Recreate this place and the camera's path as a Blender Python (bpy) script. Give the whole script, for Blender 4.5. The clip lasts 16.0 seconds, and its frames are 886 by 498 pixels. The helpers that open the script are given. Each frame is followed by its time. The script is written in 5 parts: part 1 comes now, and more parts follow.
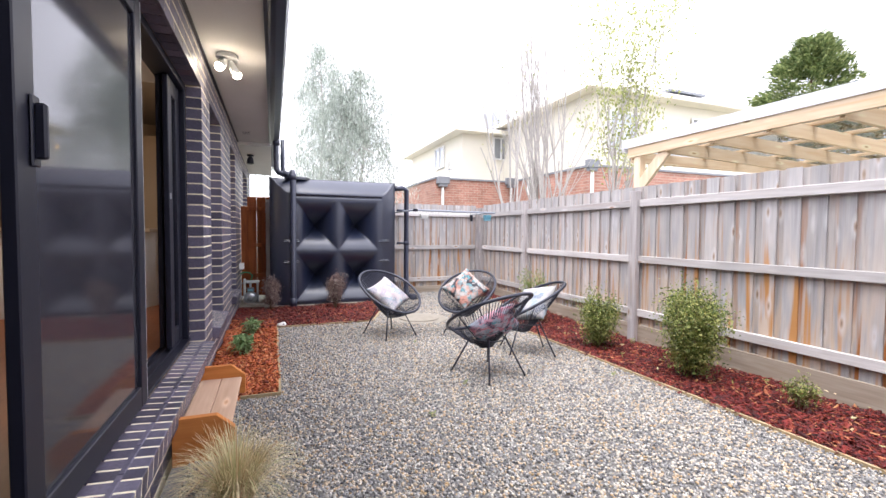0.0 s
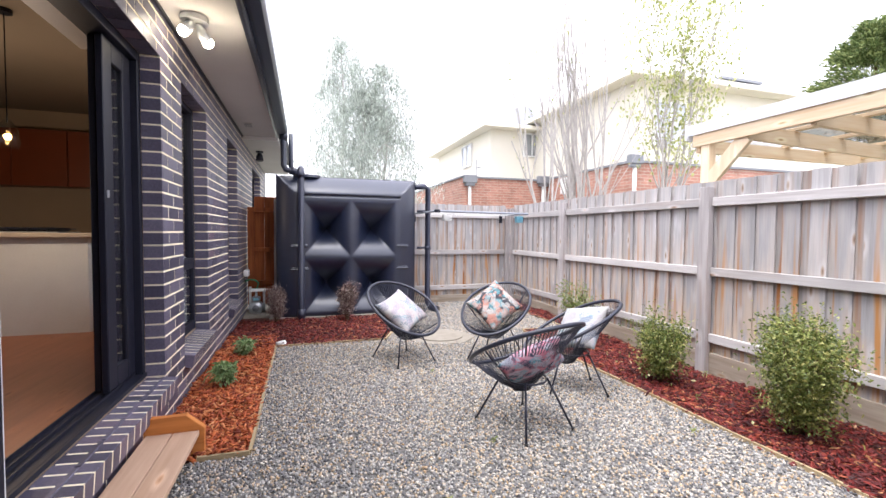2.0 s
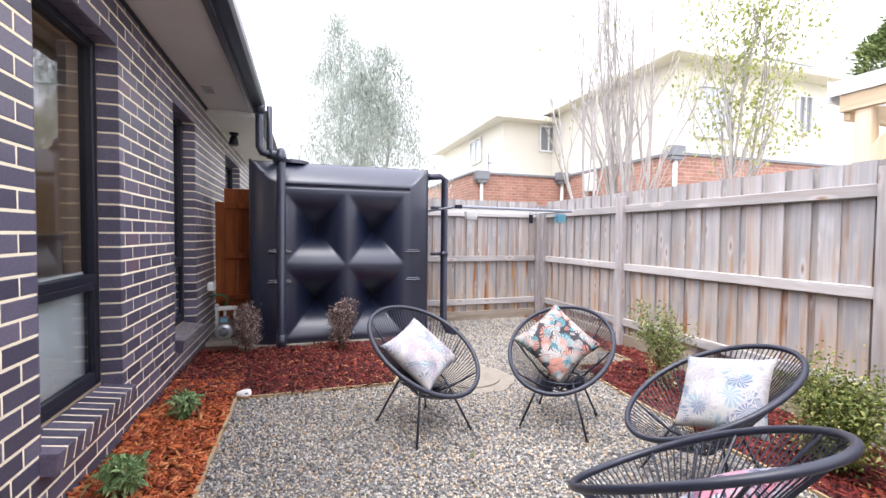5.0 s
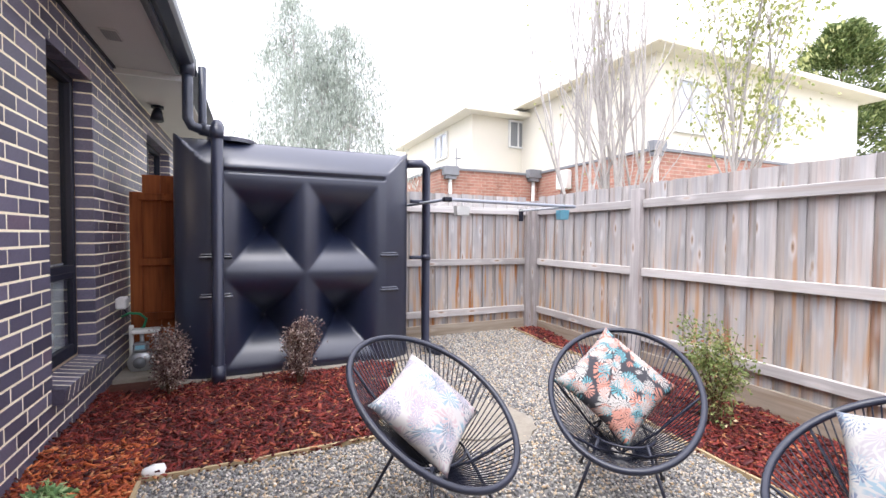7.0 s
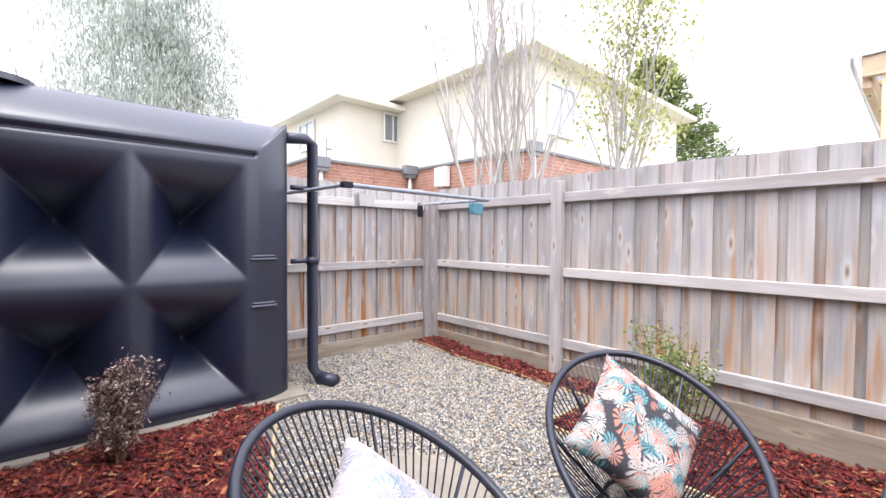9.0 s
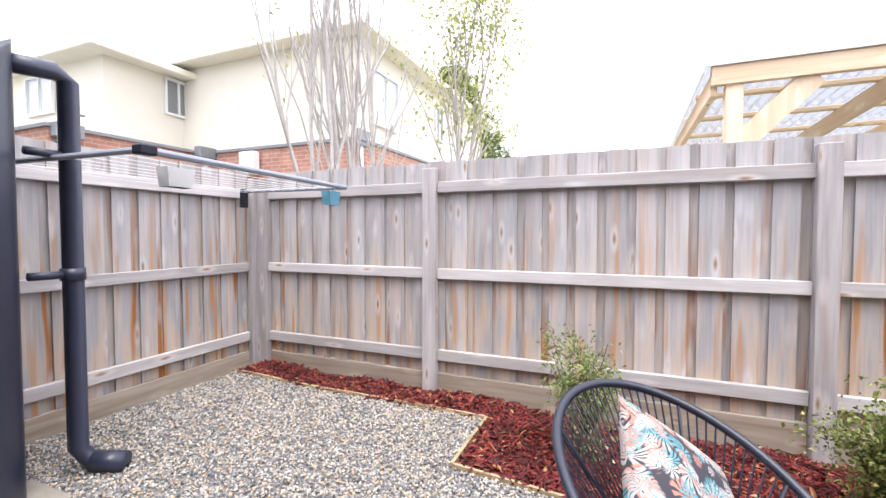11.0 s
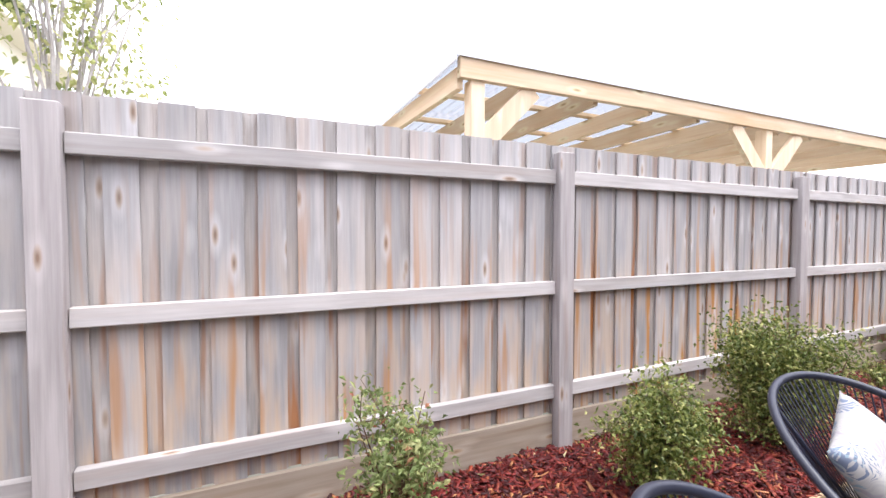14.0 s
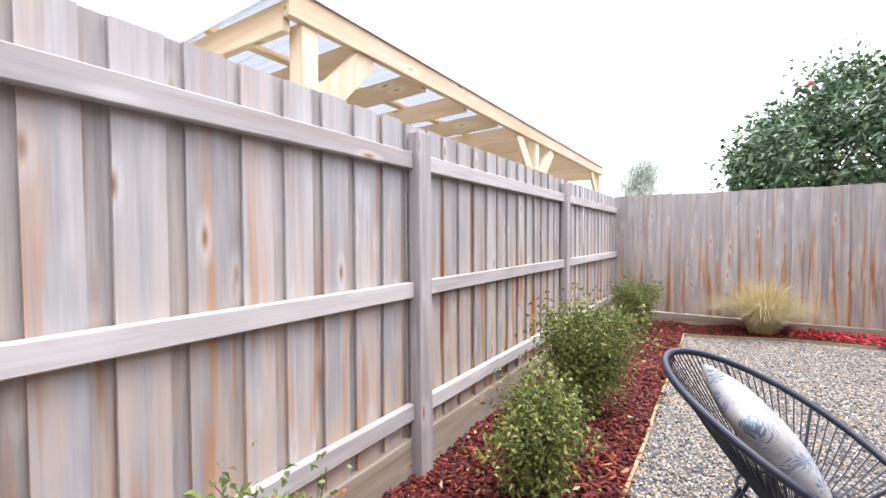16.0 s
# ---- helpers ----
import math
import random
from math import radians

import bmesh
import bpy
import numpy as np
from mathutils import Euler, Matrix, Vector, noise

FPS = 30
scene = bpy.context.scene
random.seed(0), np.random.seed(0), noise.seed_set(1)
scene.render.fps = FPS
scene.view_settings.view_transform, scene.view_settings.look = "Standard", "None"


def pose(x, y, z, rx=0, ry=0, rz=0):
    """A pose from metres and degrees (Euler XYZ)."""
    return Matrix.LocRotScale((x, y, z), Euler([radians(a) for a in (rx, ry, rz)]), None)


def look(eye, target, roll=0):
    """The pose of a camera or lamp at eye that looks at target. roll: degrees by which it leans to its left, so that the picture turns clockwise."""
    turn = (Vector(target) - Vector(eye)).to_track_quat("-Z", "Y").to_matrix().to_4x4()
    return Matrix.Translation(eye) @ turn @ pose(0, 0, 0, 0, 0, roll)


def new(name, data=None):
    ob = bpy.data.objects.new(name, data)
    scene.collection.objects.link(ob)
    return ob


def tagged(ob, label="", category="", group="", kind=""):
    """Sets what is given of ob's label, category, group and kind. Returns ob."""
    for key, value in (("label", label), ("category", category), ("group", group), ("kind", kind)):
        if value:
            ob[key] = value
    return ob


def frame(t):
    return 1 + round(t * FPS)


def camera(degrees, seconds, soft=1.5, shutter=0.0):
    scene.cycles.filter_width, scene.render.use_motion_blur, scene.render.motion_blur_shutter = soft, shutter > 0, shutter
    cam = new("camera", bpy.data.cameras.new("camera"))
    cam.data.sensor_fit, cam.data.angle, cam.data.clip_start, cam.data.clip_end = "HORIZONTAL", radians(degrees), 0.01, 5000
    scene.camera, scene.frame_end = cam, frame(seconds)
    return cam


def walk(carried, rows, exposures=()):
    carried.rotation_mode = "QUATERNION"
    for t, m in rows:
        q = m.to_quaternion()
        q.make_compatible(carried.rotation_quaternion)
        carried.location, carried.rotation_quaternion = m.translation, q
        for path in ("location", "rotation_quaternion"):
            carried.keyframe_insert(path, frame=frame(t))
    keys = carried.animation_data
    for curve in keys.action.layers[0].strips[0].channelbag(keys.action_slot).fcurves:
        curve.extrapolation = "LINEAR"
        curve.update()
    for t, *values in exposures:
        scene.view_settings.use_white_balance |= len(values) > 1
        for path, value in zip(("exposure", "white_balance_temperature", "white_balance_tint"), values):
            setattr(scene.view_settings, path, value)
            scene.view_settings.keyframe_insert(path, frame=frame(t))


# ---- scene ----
cam = camera(91.2, 16.0)
METRES, EYE, TILT, LEAN, TURN = 7.23, 1.233, 0.0, 0.0, -21.4
ROWS = [
    (0.0, 0.0, 0.0, 0.0, 0.01, -2.23, -0.37),
    (0.5, 0.0045, 0.0264, 0.0023, 0.81, -2.32, -0.38),
    (1.0, 0.0072, 0.0557, 0.0051, 2.03, -2.26, -0.39),
    (1.5, 0.0074, 0.0852, 0.0042, 3.05, -2.27, -0.41),
    (2.0, 0.0049, 0.1184, 0.0068, 3.69, -2.2, -0.43),
    (2.5, 0.0017, 0.1496, 0.0058, 3.88, -2.08, -0.42),
    (3.0, -0.0023, 0.1848, 0.0058, 3.92, -2.0, -0.42),
    (3.5, -0.009, 0.2161, 0.006, 3.92, -1.91, -0.43),
    (4.0, -0.0197, 0.2512, 0.0062, 3.88, -1.92, -0.5),
    (6.5, -0.0828, 0.4172, 0.0064, 0.55, -1.81, -0.55),
    (7.0, -0.0913, 0.4509, 0.0041, -2.15, -1.77, -0.45),
    (7.5, -0.1001, 0.4829, 0.0035, -5.32, -1.71, -0.51),
    (8.0, -0.1099, 0.518, 0.0022, -9.17, -1.74, -0.38),
    (8.5, -0.1182, 0.5465, 0.0028, -14.06, -1.69, -0.4),
    (9.0, -0.124, 0.5766, 0.0004, -20.23, -1.65, -0.36),
    (11.5, -0.1218, 0.7261, 0.0005, -53.18, -2.13, -0.04),
    (12.0, -0.1113, 0.7534, 0.0019, -61.05, -2.13, -0.04),
    (12.5, -0.0997, 0.7775, 0.002, -68.22, -2.17, 0.02),
    (13.0, -0.0835, 0.8008, 0.0038, -76.32, -2.15, -0.09),
    (13.5, -0.0643, 0.8205, 0.0015, -84.27, -2.03, -0.06),
    (14.0, -0.04, 0.8411, 0.0026, -93.36, -2.06, -0.11),
    (14.5, -0.0198, 0.8593, 0.0022, -101.8, -1.78, -0.01),
    (15.0, 0.0038, 0.8759, 0.0021, -110.31, -1.65, 0.04),
    (15.5, 0.0272, 0.8847, -0.0015, -117.75, -1.59, 0.13),
    (16.0, 0.0532, 0.8908, -0.0049, -126.06, -1.58, 0.24),
]
walk(cam, [(t, pose(0, 0, EYE, TILT, LEAN, TURN) @ pose(METRES * x, METRES * y, METRES * z, 90 + pitch, roll, yaw)) for t, x, y, z, yaw, pitch, roll in ROWS])

# ---- world, light, exposure ----
world = bpy.data.worlds.new("world")
scene.world = world
world.use_nodes = True
wn, wl = world.node_tree.nodes, world.node_tree.links
wn.clear()
w_out, w_bg, w_sky, w_mix = (wn.new(k) for k in ("ShaderNodeOutputWorld", "ShaderNodeBackground", "ShaderNodeTexSky", "ShaderNodeMixRGB"))
w_sky.sky_type, w_sky.sun_disc = "NISHITA", False
w_sky.sun_elevation, w_sky.sun_rotation = radians(70.5), radians(235)
w_mix.inputs[0].default_value = 0.9
w_mix.inputs[2].default_value = (9.2, 9.1, 10.3, 1)      # even cloud cover over the clear sky
wl.new(w_sky.outputs[0], w_mix.inputs[1])
wl.new(w_mix.outputs[0], w_bg.inputs[0])
w_bg.inputs[1].default_value = 0.1
wl.new(w_bg.outputs[0], w_out.inputs[0])
sun = new("sun", bpy.data.lights.new("sun", "SUN"))
sun.data.energy, sun.data.angle, sun.data.color = 1.15, radians(40), (1, 0.97, 0.96)
sun.matrix_world = look((-3.2, -2.2, 11), (0, 0, 0))
scene.view_settings.exposure = 1.85

# ---- materials ----
def mat(name, rough=0.7, metal=0.0, spec=0.5):
    m = bpy.data.materials.new(name)
    m.use_nodes = True
    b = m.node_tree.nodes["Principled BSDF"]
    b.inputs["Roughness"].default_value, b.inputs["Metallic"].default_value = rough, metal
    b.inputs["Specular IOR Level"].default_value = spec
    return m, m.node_tree.nodes, m.node_tree.links, b


def ramp(nodes, stops):
    r = nodes.new("ShaderNodeValToRGB")
    e = r.color_ramp.elements
    while len(e) < len(stops):
        e.new(0.5)
    for el, (p, c) in zip(e, stops):
        el.position, el.color = p, (*c, 1)
    return r


def noise_tex(nodes, links, coord, scale, detail=4, rough=0.55, stretch=None):
    n = nodes.new("ShaderNodeTexNoise")
    n.inputs["Scale"].default_value, n.inputs["Detail"].default_value, n.inputs["Roughness"].default_value = scale, detail, rough
    if stretch:
        mp = nodes.new("ShaderNodeMapping")
        mp.inputs["Scale"].default_value = stretch
        links.new(coord, mp.inputs["Vector"])
        coord = mp.outputs[0]
    links.new(coord, n.inputs["Vector"])
    return n.outputs["Fac"]


def mix(nodes, links, kind, fac, a, b):
    m = nodes.new("ShaderNodeMixRGB")
    m.blend_type = kind
    for i, v in enumerate((fac, a, b)):
        if isinstance(v, (int, float)):
            m.inputs[i].default_value = v
        elif isinstance(v, tuple):
            m.inputs[i].default_value = (*v, 1)
        else:
            links.new(v, m.inputs[i])
    return m.outputs[0]


def bump(nodes, links, b, height, strength, dist=0.01):
    n = nodes.new("ShaderNodeBump")
    n.inputs["Strength"].default_value, n.inputs["Distance"].default_value = strength, dist
    links.new(height, n.inputs["Height"])
    links.new(n.outputs[0], b.inputs["Normal"])


def simple(name, c1, c2=None, rough=0.6, metal=0.0, scale=8, bumps=0.1, spec=0.5, fine=60):
    """Two tones of one colour at a large and a fine scale, with slight relief."""
    m, n, l, b = mat(name, rough, metal, spec)
    co = n.new("ShaderNodeTexCoord").outputs["Object"]
    c2 = c2 or tuple(v * 0.8 for v in c1)
    big, small = noise_tex(n, l, co, scale), noise_tex(n, l, co, fine, 3)
    r = ramp(n, [(0.3, c1), (0.7, c2)])
    l.new(mix(n, l, "MIX", 0.35, big, small), r.inputs[0])
    l.new(r.outputs[0], b.inputs["Base Color"])
    if bumps:
        bump(n, l, b, small, bumps, 0.004)
    return m


def per_piece(name, stops, rough=0.8, island=True, scale=40, bumps=0.3, dist=0.003, spec=0.4, big=None, translucent=0.0):
    """Each loose piece takes its own tone out of the stops."""
    m, n, l, b = mat(name, rough, 0, spec)
    if island:
        rnd = n.new("ShaderNodeNewGeometry").outputs["Random Per Island"]
    else:
        rnd = n.new("ShaderNodeObjectInfo").outputs["Random"]
    r = ramp(n, stops)
    l.new(rnd, r.inputs[0])
    co = n.new("ShaderNodeTexCoord").outputs["Object"]
    fine = noise_tex(n, l, co, scale, 4)
    f = n.new("ShaderNodeMapRange")
    f.inputs[1].default_value, f.inputs[2].default_value, f.inputs[3].default_value, f.inputs[4].default_value = 0.25, 0.75, 0.72, 1.2
    l.new(fine, f.inputs[0])
    c = mix(n, l, "MULTIPLY", 1.0, r.outputs[0], f.outputs[0])
    if big:
        bn = noise_tex(n, l, co, big[0], 3)
        rr = ramp(n, [(0.35, (1, 1, 1)), (0.65, big[1])])
        l.new(bn, rr.inputs[0])
        c = mix(n, l, "MULTIPLY", 1.0, c, rr.outputs[0])
    l.new(c, b.inputs["Base Color"])
    if translucent:
        tr = n.new("ShaderNodeBsdfTranslucent")
        l.new(c, tr.inputs[0])
        ms = n.new("ShaderNodeMixShader")
        ms.inputs[0].default_value = translucent
        l.new(b.outputs[0], ms.inputs[1])
        l.new(tr.outputs[0], ms.inputs[2])
        l.new(ms.outputs[0], n["Material Output"].inputs[0])
    if bumps:
        bump(n, l, b, fine, bumps, dist)
    return m


def timber(name, base, dark, stain, amount=0.5, axis=2, rough=0.85, grain=55, tones=((0.82,) * 3, (1.12,) * 3), lowmark=True, warm=False):
    """Weathered sawn timber: grain along the axis, tone by piece, knots, and tannin stains that run with the grain."""
    m, n, l, b = mat(name, rough, 0, 0.25)
    co = n.new("ShaderNodeTexCoord").outputs["Object"]
    info = n.new("ShaderNodeObjectInfo")
    off = n.new("ShaderNodeVectorMath")
    off.operation = "MULTIPLY_ADD"
    l.new(info.outputs["Random"], off.inputs[0])
    off.inputs[1].default_value = (37.0, 53.0, 71.0)
    l.new(co, off.inputs[2])
    v = off.outputs[0]
    st = [1.0, 1.0, 1.0]
    st[axis] = 0.035
    g = noise_tex(n, l, v, grain, 5, 0.65, tuple(st))
    st[axis] = 0.12
    wide = noise_tex(n, l, v, 15, 3, 0.5, tuple(st))
    st[axis] = 0.08
    st[axis] = 0.06
    run = noise_tex(n, l, v, 17, 2, 0.5, tuple(st))
    r = ramp(n, [(0.3, dark), (0.62, base)])
    l.new(mix(n, l, "MIX", 0.55, g, wide), r.inputs[0])
    tr = ramp(n, [(0.0, tones[0]), (1.0, tones[1])])
    l.new(info.outputs["Random"], tr.inputs[0])
    c = mix(n, l, "MULTIPLY", 1.0, r.outputs[0], tr.outputs[0])
    rs = ramp(n, [(0.53, (0, 0, 0)), (0.66, (1, 1, 1))])
    l.new(run, rs.inputs[0])
    sf = n.new("ShaderNodeMath")
    sf.operation = "MULTIPLY"
    l.new(rs.outputs[0], sf.inputs[0])
    if lowmark:
        sep = n.new("ShaderNodeSeparateXYZ")
        l.new(co, sep.inputs[0])
        mr = n.new("ShaderNodeMapRange")
        mr.inputs[1].default_value, mr.inputs[2].default_value, mr.inputs[3].default_value, mr.inputs[4].default_value = 0.5, 1.45, amount, amount * 0.2
        l.new(sep.outputs[2], mr.inputs[0])
        # some stretches of the fence are more stained than others
        wet, far, damp = n.new("ShaderNodeTexNoise"), n.new("ShaderNodeMapRange"), n.new("ShaderNodeMath")
        wet.inputs["Scale"].default_value = 0.55
        l.new(info.outputs["Location"], wet.inputs["Vector"])
        far.inputs[1].default_value, far.inputs[2].default_value, far.inputs[3].default_value, far.inputs[4].default_value = 0.35, 0.65, 0.75, 1.3
        l.new(wet.outputs["Fac"], far.inputs[0])
        damp.operation = "MULTIPLY"
        damp.use_clamp = True
        l.new(mr.outputs[0], damp.inputs[0])
        l.new(far.outputs[0], damp.inputs[1])
        l.new(damp.outputs[0], sf.inputs[1])
    else:
        sf.inputs[1].default_value = amount
    if warm:
        wr = n.new("ShaderNodeMapRange")
        wr.inputs[1].default_value, wr.inputs[2].default_value, wr.inputs[3].default_value, wr.inputs[4].default_value = 0.2, 1.2, 0.6, 0.1
        l.new(sep.outputs[2], wr.inputs[0])
        pat = ramp(n, [(0.42, (0, 0, 0)), (0.6, (1, 1, 1))])
        l.new(wide, pat.inputs[0])
        wf = n.new("ShaderNodeMath")
        wf.operation = "MULTIPLY"
        l.new(wr.outputs[0], wf.inputs[0])
        l.new(pat.outputs[0], wf.inputs[1])
        c = mix(n, l, "MIX", wf.outputs[0], c, (0.55, 0.39, 0.25))
    c = mix(n, l, "MIX", sf.outputs[0], c, stain)
    vo = n.new("ShaderNodeTexVoronoi")
    mp = n.new("ShaderNodeMapping")
    s3 = [9.0, 9.0, 9.0]
    s3[axis] = 2.6
    mp.inputs["Scale"].default_value = s3
    l.new(v, mp.inputs["Vector"])
    l.new(mp.outputs[0], vo.inputs["Vector"])
    vo.inputs["Scale"].default_value = 1.0
    halo = ramp(n, [(0.13, (1, 1, 1)), (0.30, (0, 0, 0))])
    l.new(vo.outputs["Distance"], halo.inputs[0])
    hf = mix(n, l, "MULTIPLY", 1.0, halo.outputs[0], g)
    c = mix(n, l, "MIX", hf, c, tuple(min(v * 1.3, 0.85) for v in base))
    kn = ramp(n, [(0.035, (0.42, 0.28, 0.18)), (0.10, (0.86, 0.74, 0.62)), (0.15, (1, 1, 1))])
    l.new(vo.outputs["Distance"], kn.inputs[0])
    c = mix(n, l, "MULTIPLY", 0.9, c, kn.outputs[0])
    l.new(c, b.inputs["Base Color"])
    bump(n, l, b, g, 0.35, 0.002)
    return m


def emit(name, colour, strength):
    m = bpy.data.materials.new(name)
    m.use_nodes = True
    n, l = m.node_tree.nodes, m.node_tree.links
    e = n.new("ShaderNodeEmission")
    e.inputs[0].default_value, e.inputs[1].default_value = (*colour, 1), strength
    l.new(e.outputs[0], n["Material Output"].inputs[0])
    return m


def glass(name, tint=(0.9, 0.93, 0.95), rough=0.02, head_on=0.05, power=4.0):
    """Clear sheet whose gloss grows towards grazing views, the same from both sides."""
    m = bpy.data.materials.new(name)
    m.use_nodes = True
    n, l = m.node_tree.nodes, m.node_tree.links
    n.remove(n["Principled BSDF"])
    t, g, lw, pw, mr, ms = (n.new(k) for k in ("ShaderNodeBsdfTransparent", "ShaderNodeBsdfGlossy", "ShaderNodeLayerWeight", "ShaderNodeMath", "ShaderNodeMapRange", "ShaderNodeMixShader"))
    t.inputs[0].default_value = (*tint, 1)
    g.inputs["Roughness"].default_value = rough
    lw.inputs[0].default_value = 0.5
    pw.operation, pw.inputs[1].default_value = "POWER", power
    l.new(lw.outputs["Facing"], pw.inputs[0])
    mr.inputs[3].default_value = head_on
    l.new(pw.outputs[0], mr.inputs[0])
    l.new(mr.outputs[0], ms.inputs[0])
    l.new(t.outputs[0], ms.inputs[1])
    l.new(g.outputs[0], ms.inputs[2])
    l.new(ms.outputs[0], n["Material Output"].inputs[0])
    return m


M = {}
M["brick"] = per_piece("dark_brick", [(0.0, (0.058, 0.053, 0.084)), (0.5, (0.098, 0.090, 0.135)), (0.95, (0.142, 0.128, 0.182)), (1.0, (0.155, 0.105, 0.14))], 0.42, True, 90, 0.35, 0.002, 0.5)
M["brick_own"] = per_piece("dark_brick_single", [(0.0, (0.058, 0.053, 0.084)), (0.5, (0.098, 0.090, 0.135)), (0.95, (0.142, 0.128, 0.182)), (1.0, (0.155, 0.105, 0.14))], 0.42, False, 90, 0.35, 0.002, 0.5)
M["mortar"] = simple("cream_mortar", (0.88, 0.80, 0.60), (0.78, 0.70, 0.52), 0.9, scale=5, bumps=0.4)
M["fence"] = timber("weathered_paling", (0.475, 0.467, 0.473), (0.305, 0.292, 0.288), (0.45, 0.22, 0.08), 0.9, warm=True)
M["fence_back"] = timber("weathered_back_paling", (0.465, 0.445, 0.435), (0.26, 0.24, 0.225), (0.36, 0.145, 0.05), 1.0, warm=True)
M["rail"] = timber("weathered_rail", (0.54, 0.515, 0.505), (0.37, 0.345, 0.335), (0.40, 0.26, 0.17), 0.15, axis=1, lowmark=False)
M["rail_x"] = timber("weathered_rail_across", (0.54, 0.515, 0.505), (0.37, 0.345, 0.335), (0.40, 0.26, 0.17), 0.15, axis=0, lowmark=False)
M["post"] = timber("weathered_post", (0.46, 0.43, 0.425), (0.29, 0.262, 0.255), (0.34, 0.18, 0.1), 0.3)
M["plinth"] = timber("plinth_timber", (0.42, 0.36, 0.29), (0.28, 0.22, 0.17), (0.2, 0.13, 0.07), 0.35, axis=1, lowmark=False)
M["gate"] = timber("stained_gate_timber", (0.36, 0.105, 0.035), (0.20, 0.055, 0.022), (0.14, 0.045, 0.02), 0.6, lowmark=False)
M["pine"] = timber("fresh_pine_y", (0.82, 0.66, 0.47), (0.72, 0.52, 0.32), (0.55, 0.3, 0.12), 0.25, axis=1, lowmark=False, rough=0.6)
M["pine_x"] = timber("fresh_pine_x", (0.82, 0.66, 0.47), (0.72, 0.52, 0.32), (0.55, 0.3, 0.12), 0.25, axis=0, lowmark=False, rough=0.6)
M["pine_z"] = timber("fresh_pine_z", (0.82, 0.68, 0.50), (0.74, 0.57, 0.38), (0.55, 0.3, 0.12), 0.2, axis=2, lowmark=False, rough=0.6)
M["edging"] = timber("edging_timber", (0.42, 0.33, 0.20), (0.28, 0.21, 0.12), (0.3, 0.2, 0.1), 0.3, axis=1, lowmark=False)
M["step_end"] = timber("orange_stained_timber", (0.52, 0.20, 0.055), (0.36, 0.12, 0.03), (0.25, 0.08, 0.02), 0.4, axis=0, lowmark=False)
M["step_top"] = timber("bare_step_board", (0.60, 0.41, 0.29), (0.48, 0.31, 0.21), (0.35, 0.2, 0.1), 0.2, axis=1, lowmark=False)
M["stone"] = per_piece("gravel_stone", [(0.0, (0.09, 0.09, 0.10)), (0.3, (0.24, 0.235, 0.235)), (0.55, (0.39, 0.38, 0.355)), (0.70, (0.53, 0.505, 0.46)), (0.84, (0.47, 0.32, 0.17)), (1.0, (0.66, 0.62, 0.54))], 0.75, True, 120, 0.3, 0.001)
M["bark"] = per_piece("bark_chip", [(0.0, (0.034, 0.006, 0.007)), (0.4, (0.100, 0.012, 0.012)), (0.75, (0.20, 0.024, 0.020)), (0.93, (0.27, 0.055, 0.028)), (1.0, (0.46, 0.23, 0.10))], 0.55, True, 100, 0.4, 0.002, 0.35)
M["bark_orange"] = per_piece("bark_chip_faded", [(0.0, (0.13, 0.022, 0.01)), (0.4, (0.37, 0.075, 0.025)), (0.75, (0.54, 0.14, 0.04)), (1.0, (0.6, 0.27, 0.11))], 0.75, True, 100, 0.4, 0.002, 0.35)
M["soil"] = simple("bark_bed", (0.05, 0.018, 0.012), (0.10, 0.03, 0.018), 0.95, scale=10, bumps=0.8)
# unseen ground beyond the fences, kept pale to bounce light under eaves and pergola
M["bounce_ground"] = simple("pale_bounce_ground", (0.30, 0.29, 0.25), (0.20, 0.21, 0.15), 0.9, scale=0.4, bumps=0.4, fine=20)
M["grit"] = simple("gravel_bed", (0.12, 0.115, 0.11), (0.24, 0.23, 0.215), 0.95, scale=30, bumps=0.8, fine=140)
M["tank"] = simple("black_poly_tank", (0.006, 0.010, 0.030), (0.010, 0.016, 0.040), 0.36, scale=3, bumps=0.06, spec=1.0, fine=25)
M["pipe"] = simple("dark_pipe_paint", (0.024, 0.028, 0.050), (0.03, 0.034, 0.058), 0.33, scale=6, bumps=0.02)
M["frame"] = simple("black_window_frame", (0.008, 0.009, 0.018), (0.012, 0.013, 0.023), 0.45, scale=4, bumps=0.0, spec=0.3)
M["gutter"] = simple("dark_steel_gutter", (0.035, 0.042, 0.065), (0.03, 0.036, 0.055), 0.3, scale=3, bumps=0.0)
M["soffit"] = simple("white_soffit_board", (0.58, 0.565, 0.56), (0.53, 0.515, 0.51), 0.8, scale=2, bumps=0.02)
M["white"] = simple("white_paint", (0.78, 0.78, 0.76), (0.7, 0.7, 0.68), 0.5, scale=4, bumps=0.02)
M["concrete"] = simple("concrete", (0.30, 0.27, 0.225), (0.21, 0.185, 0.15), 0.9, scale=9, bumps=0.3)
M["metal"] = simple("galvanised_metal", (0.62, 0.64, 0.66), (0.5, 0.52, 0.54), 0.35, 0.8, scale=8, bumps=0.05)
M["zinc"] = simple("roof_flashing", (0.72, 0.74, 0.77), (0.66, 0.68, 0.71), 0.45, 0.0, scale=2, bumps=0.0)
M["render"] = simple("cream_render", (0.74, 0.70, 0.60), (0.70, 0.66, 0.56), 0.9, scale=1.2, bumps=0.1)
M["eave"] = simple("cream_eave", (0.80, 0.76, 0.64), (0.76, 0.71, 0.6), 0.7, scale=2, bumps=0.0)
M["tile"] = simple("grey_roof_tile", (0.24, 0.25, 0.27), (0.18, 0.19, 0.21), 0.8, scale=3, bumps=0.2)
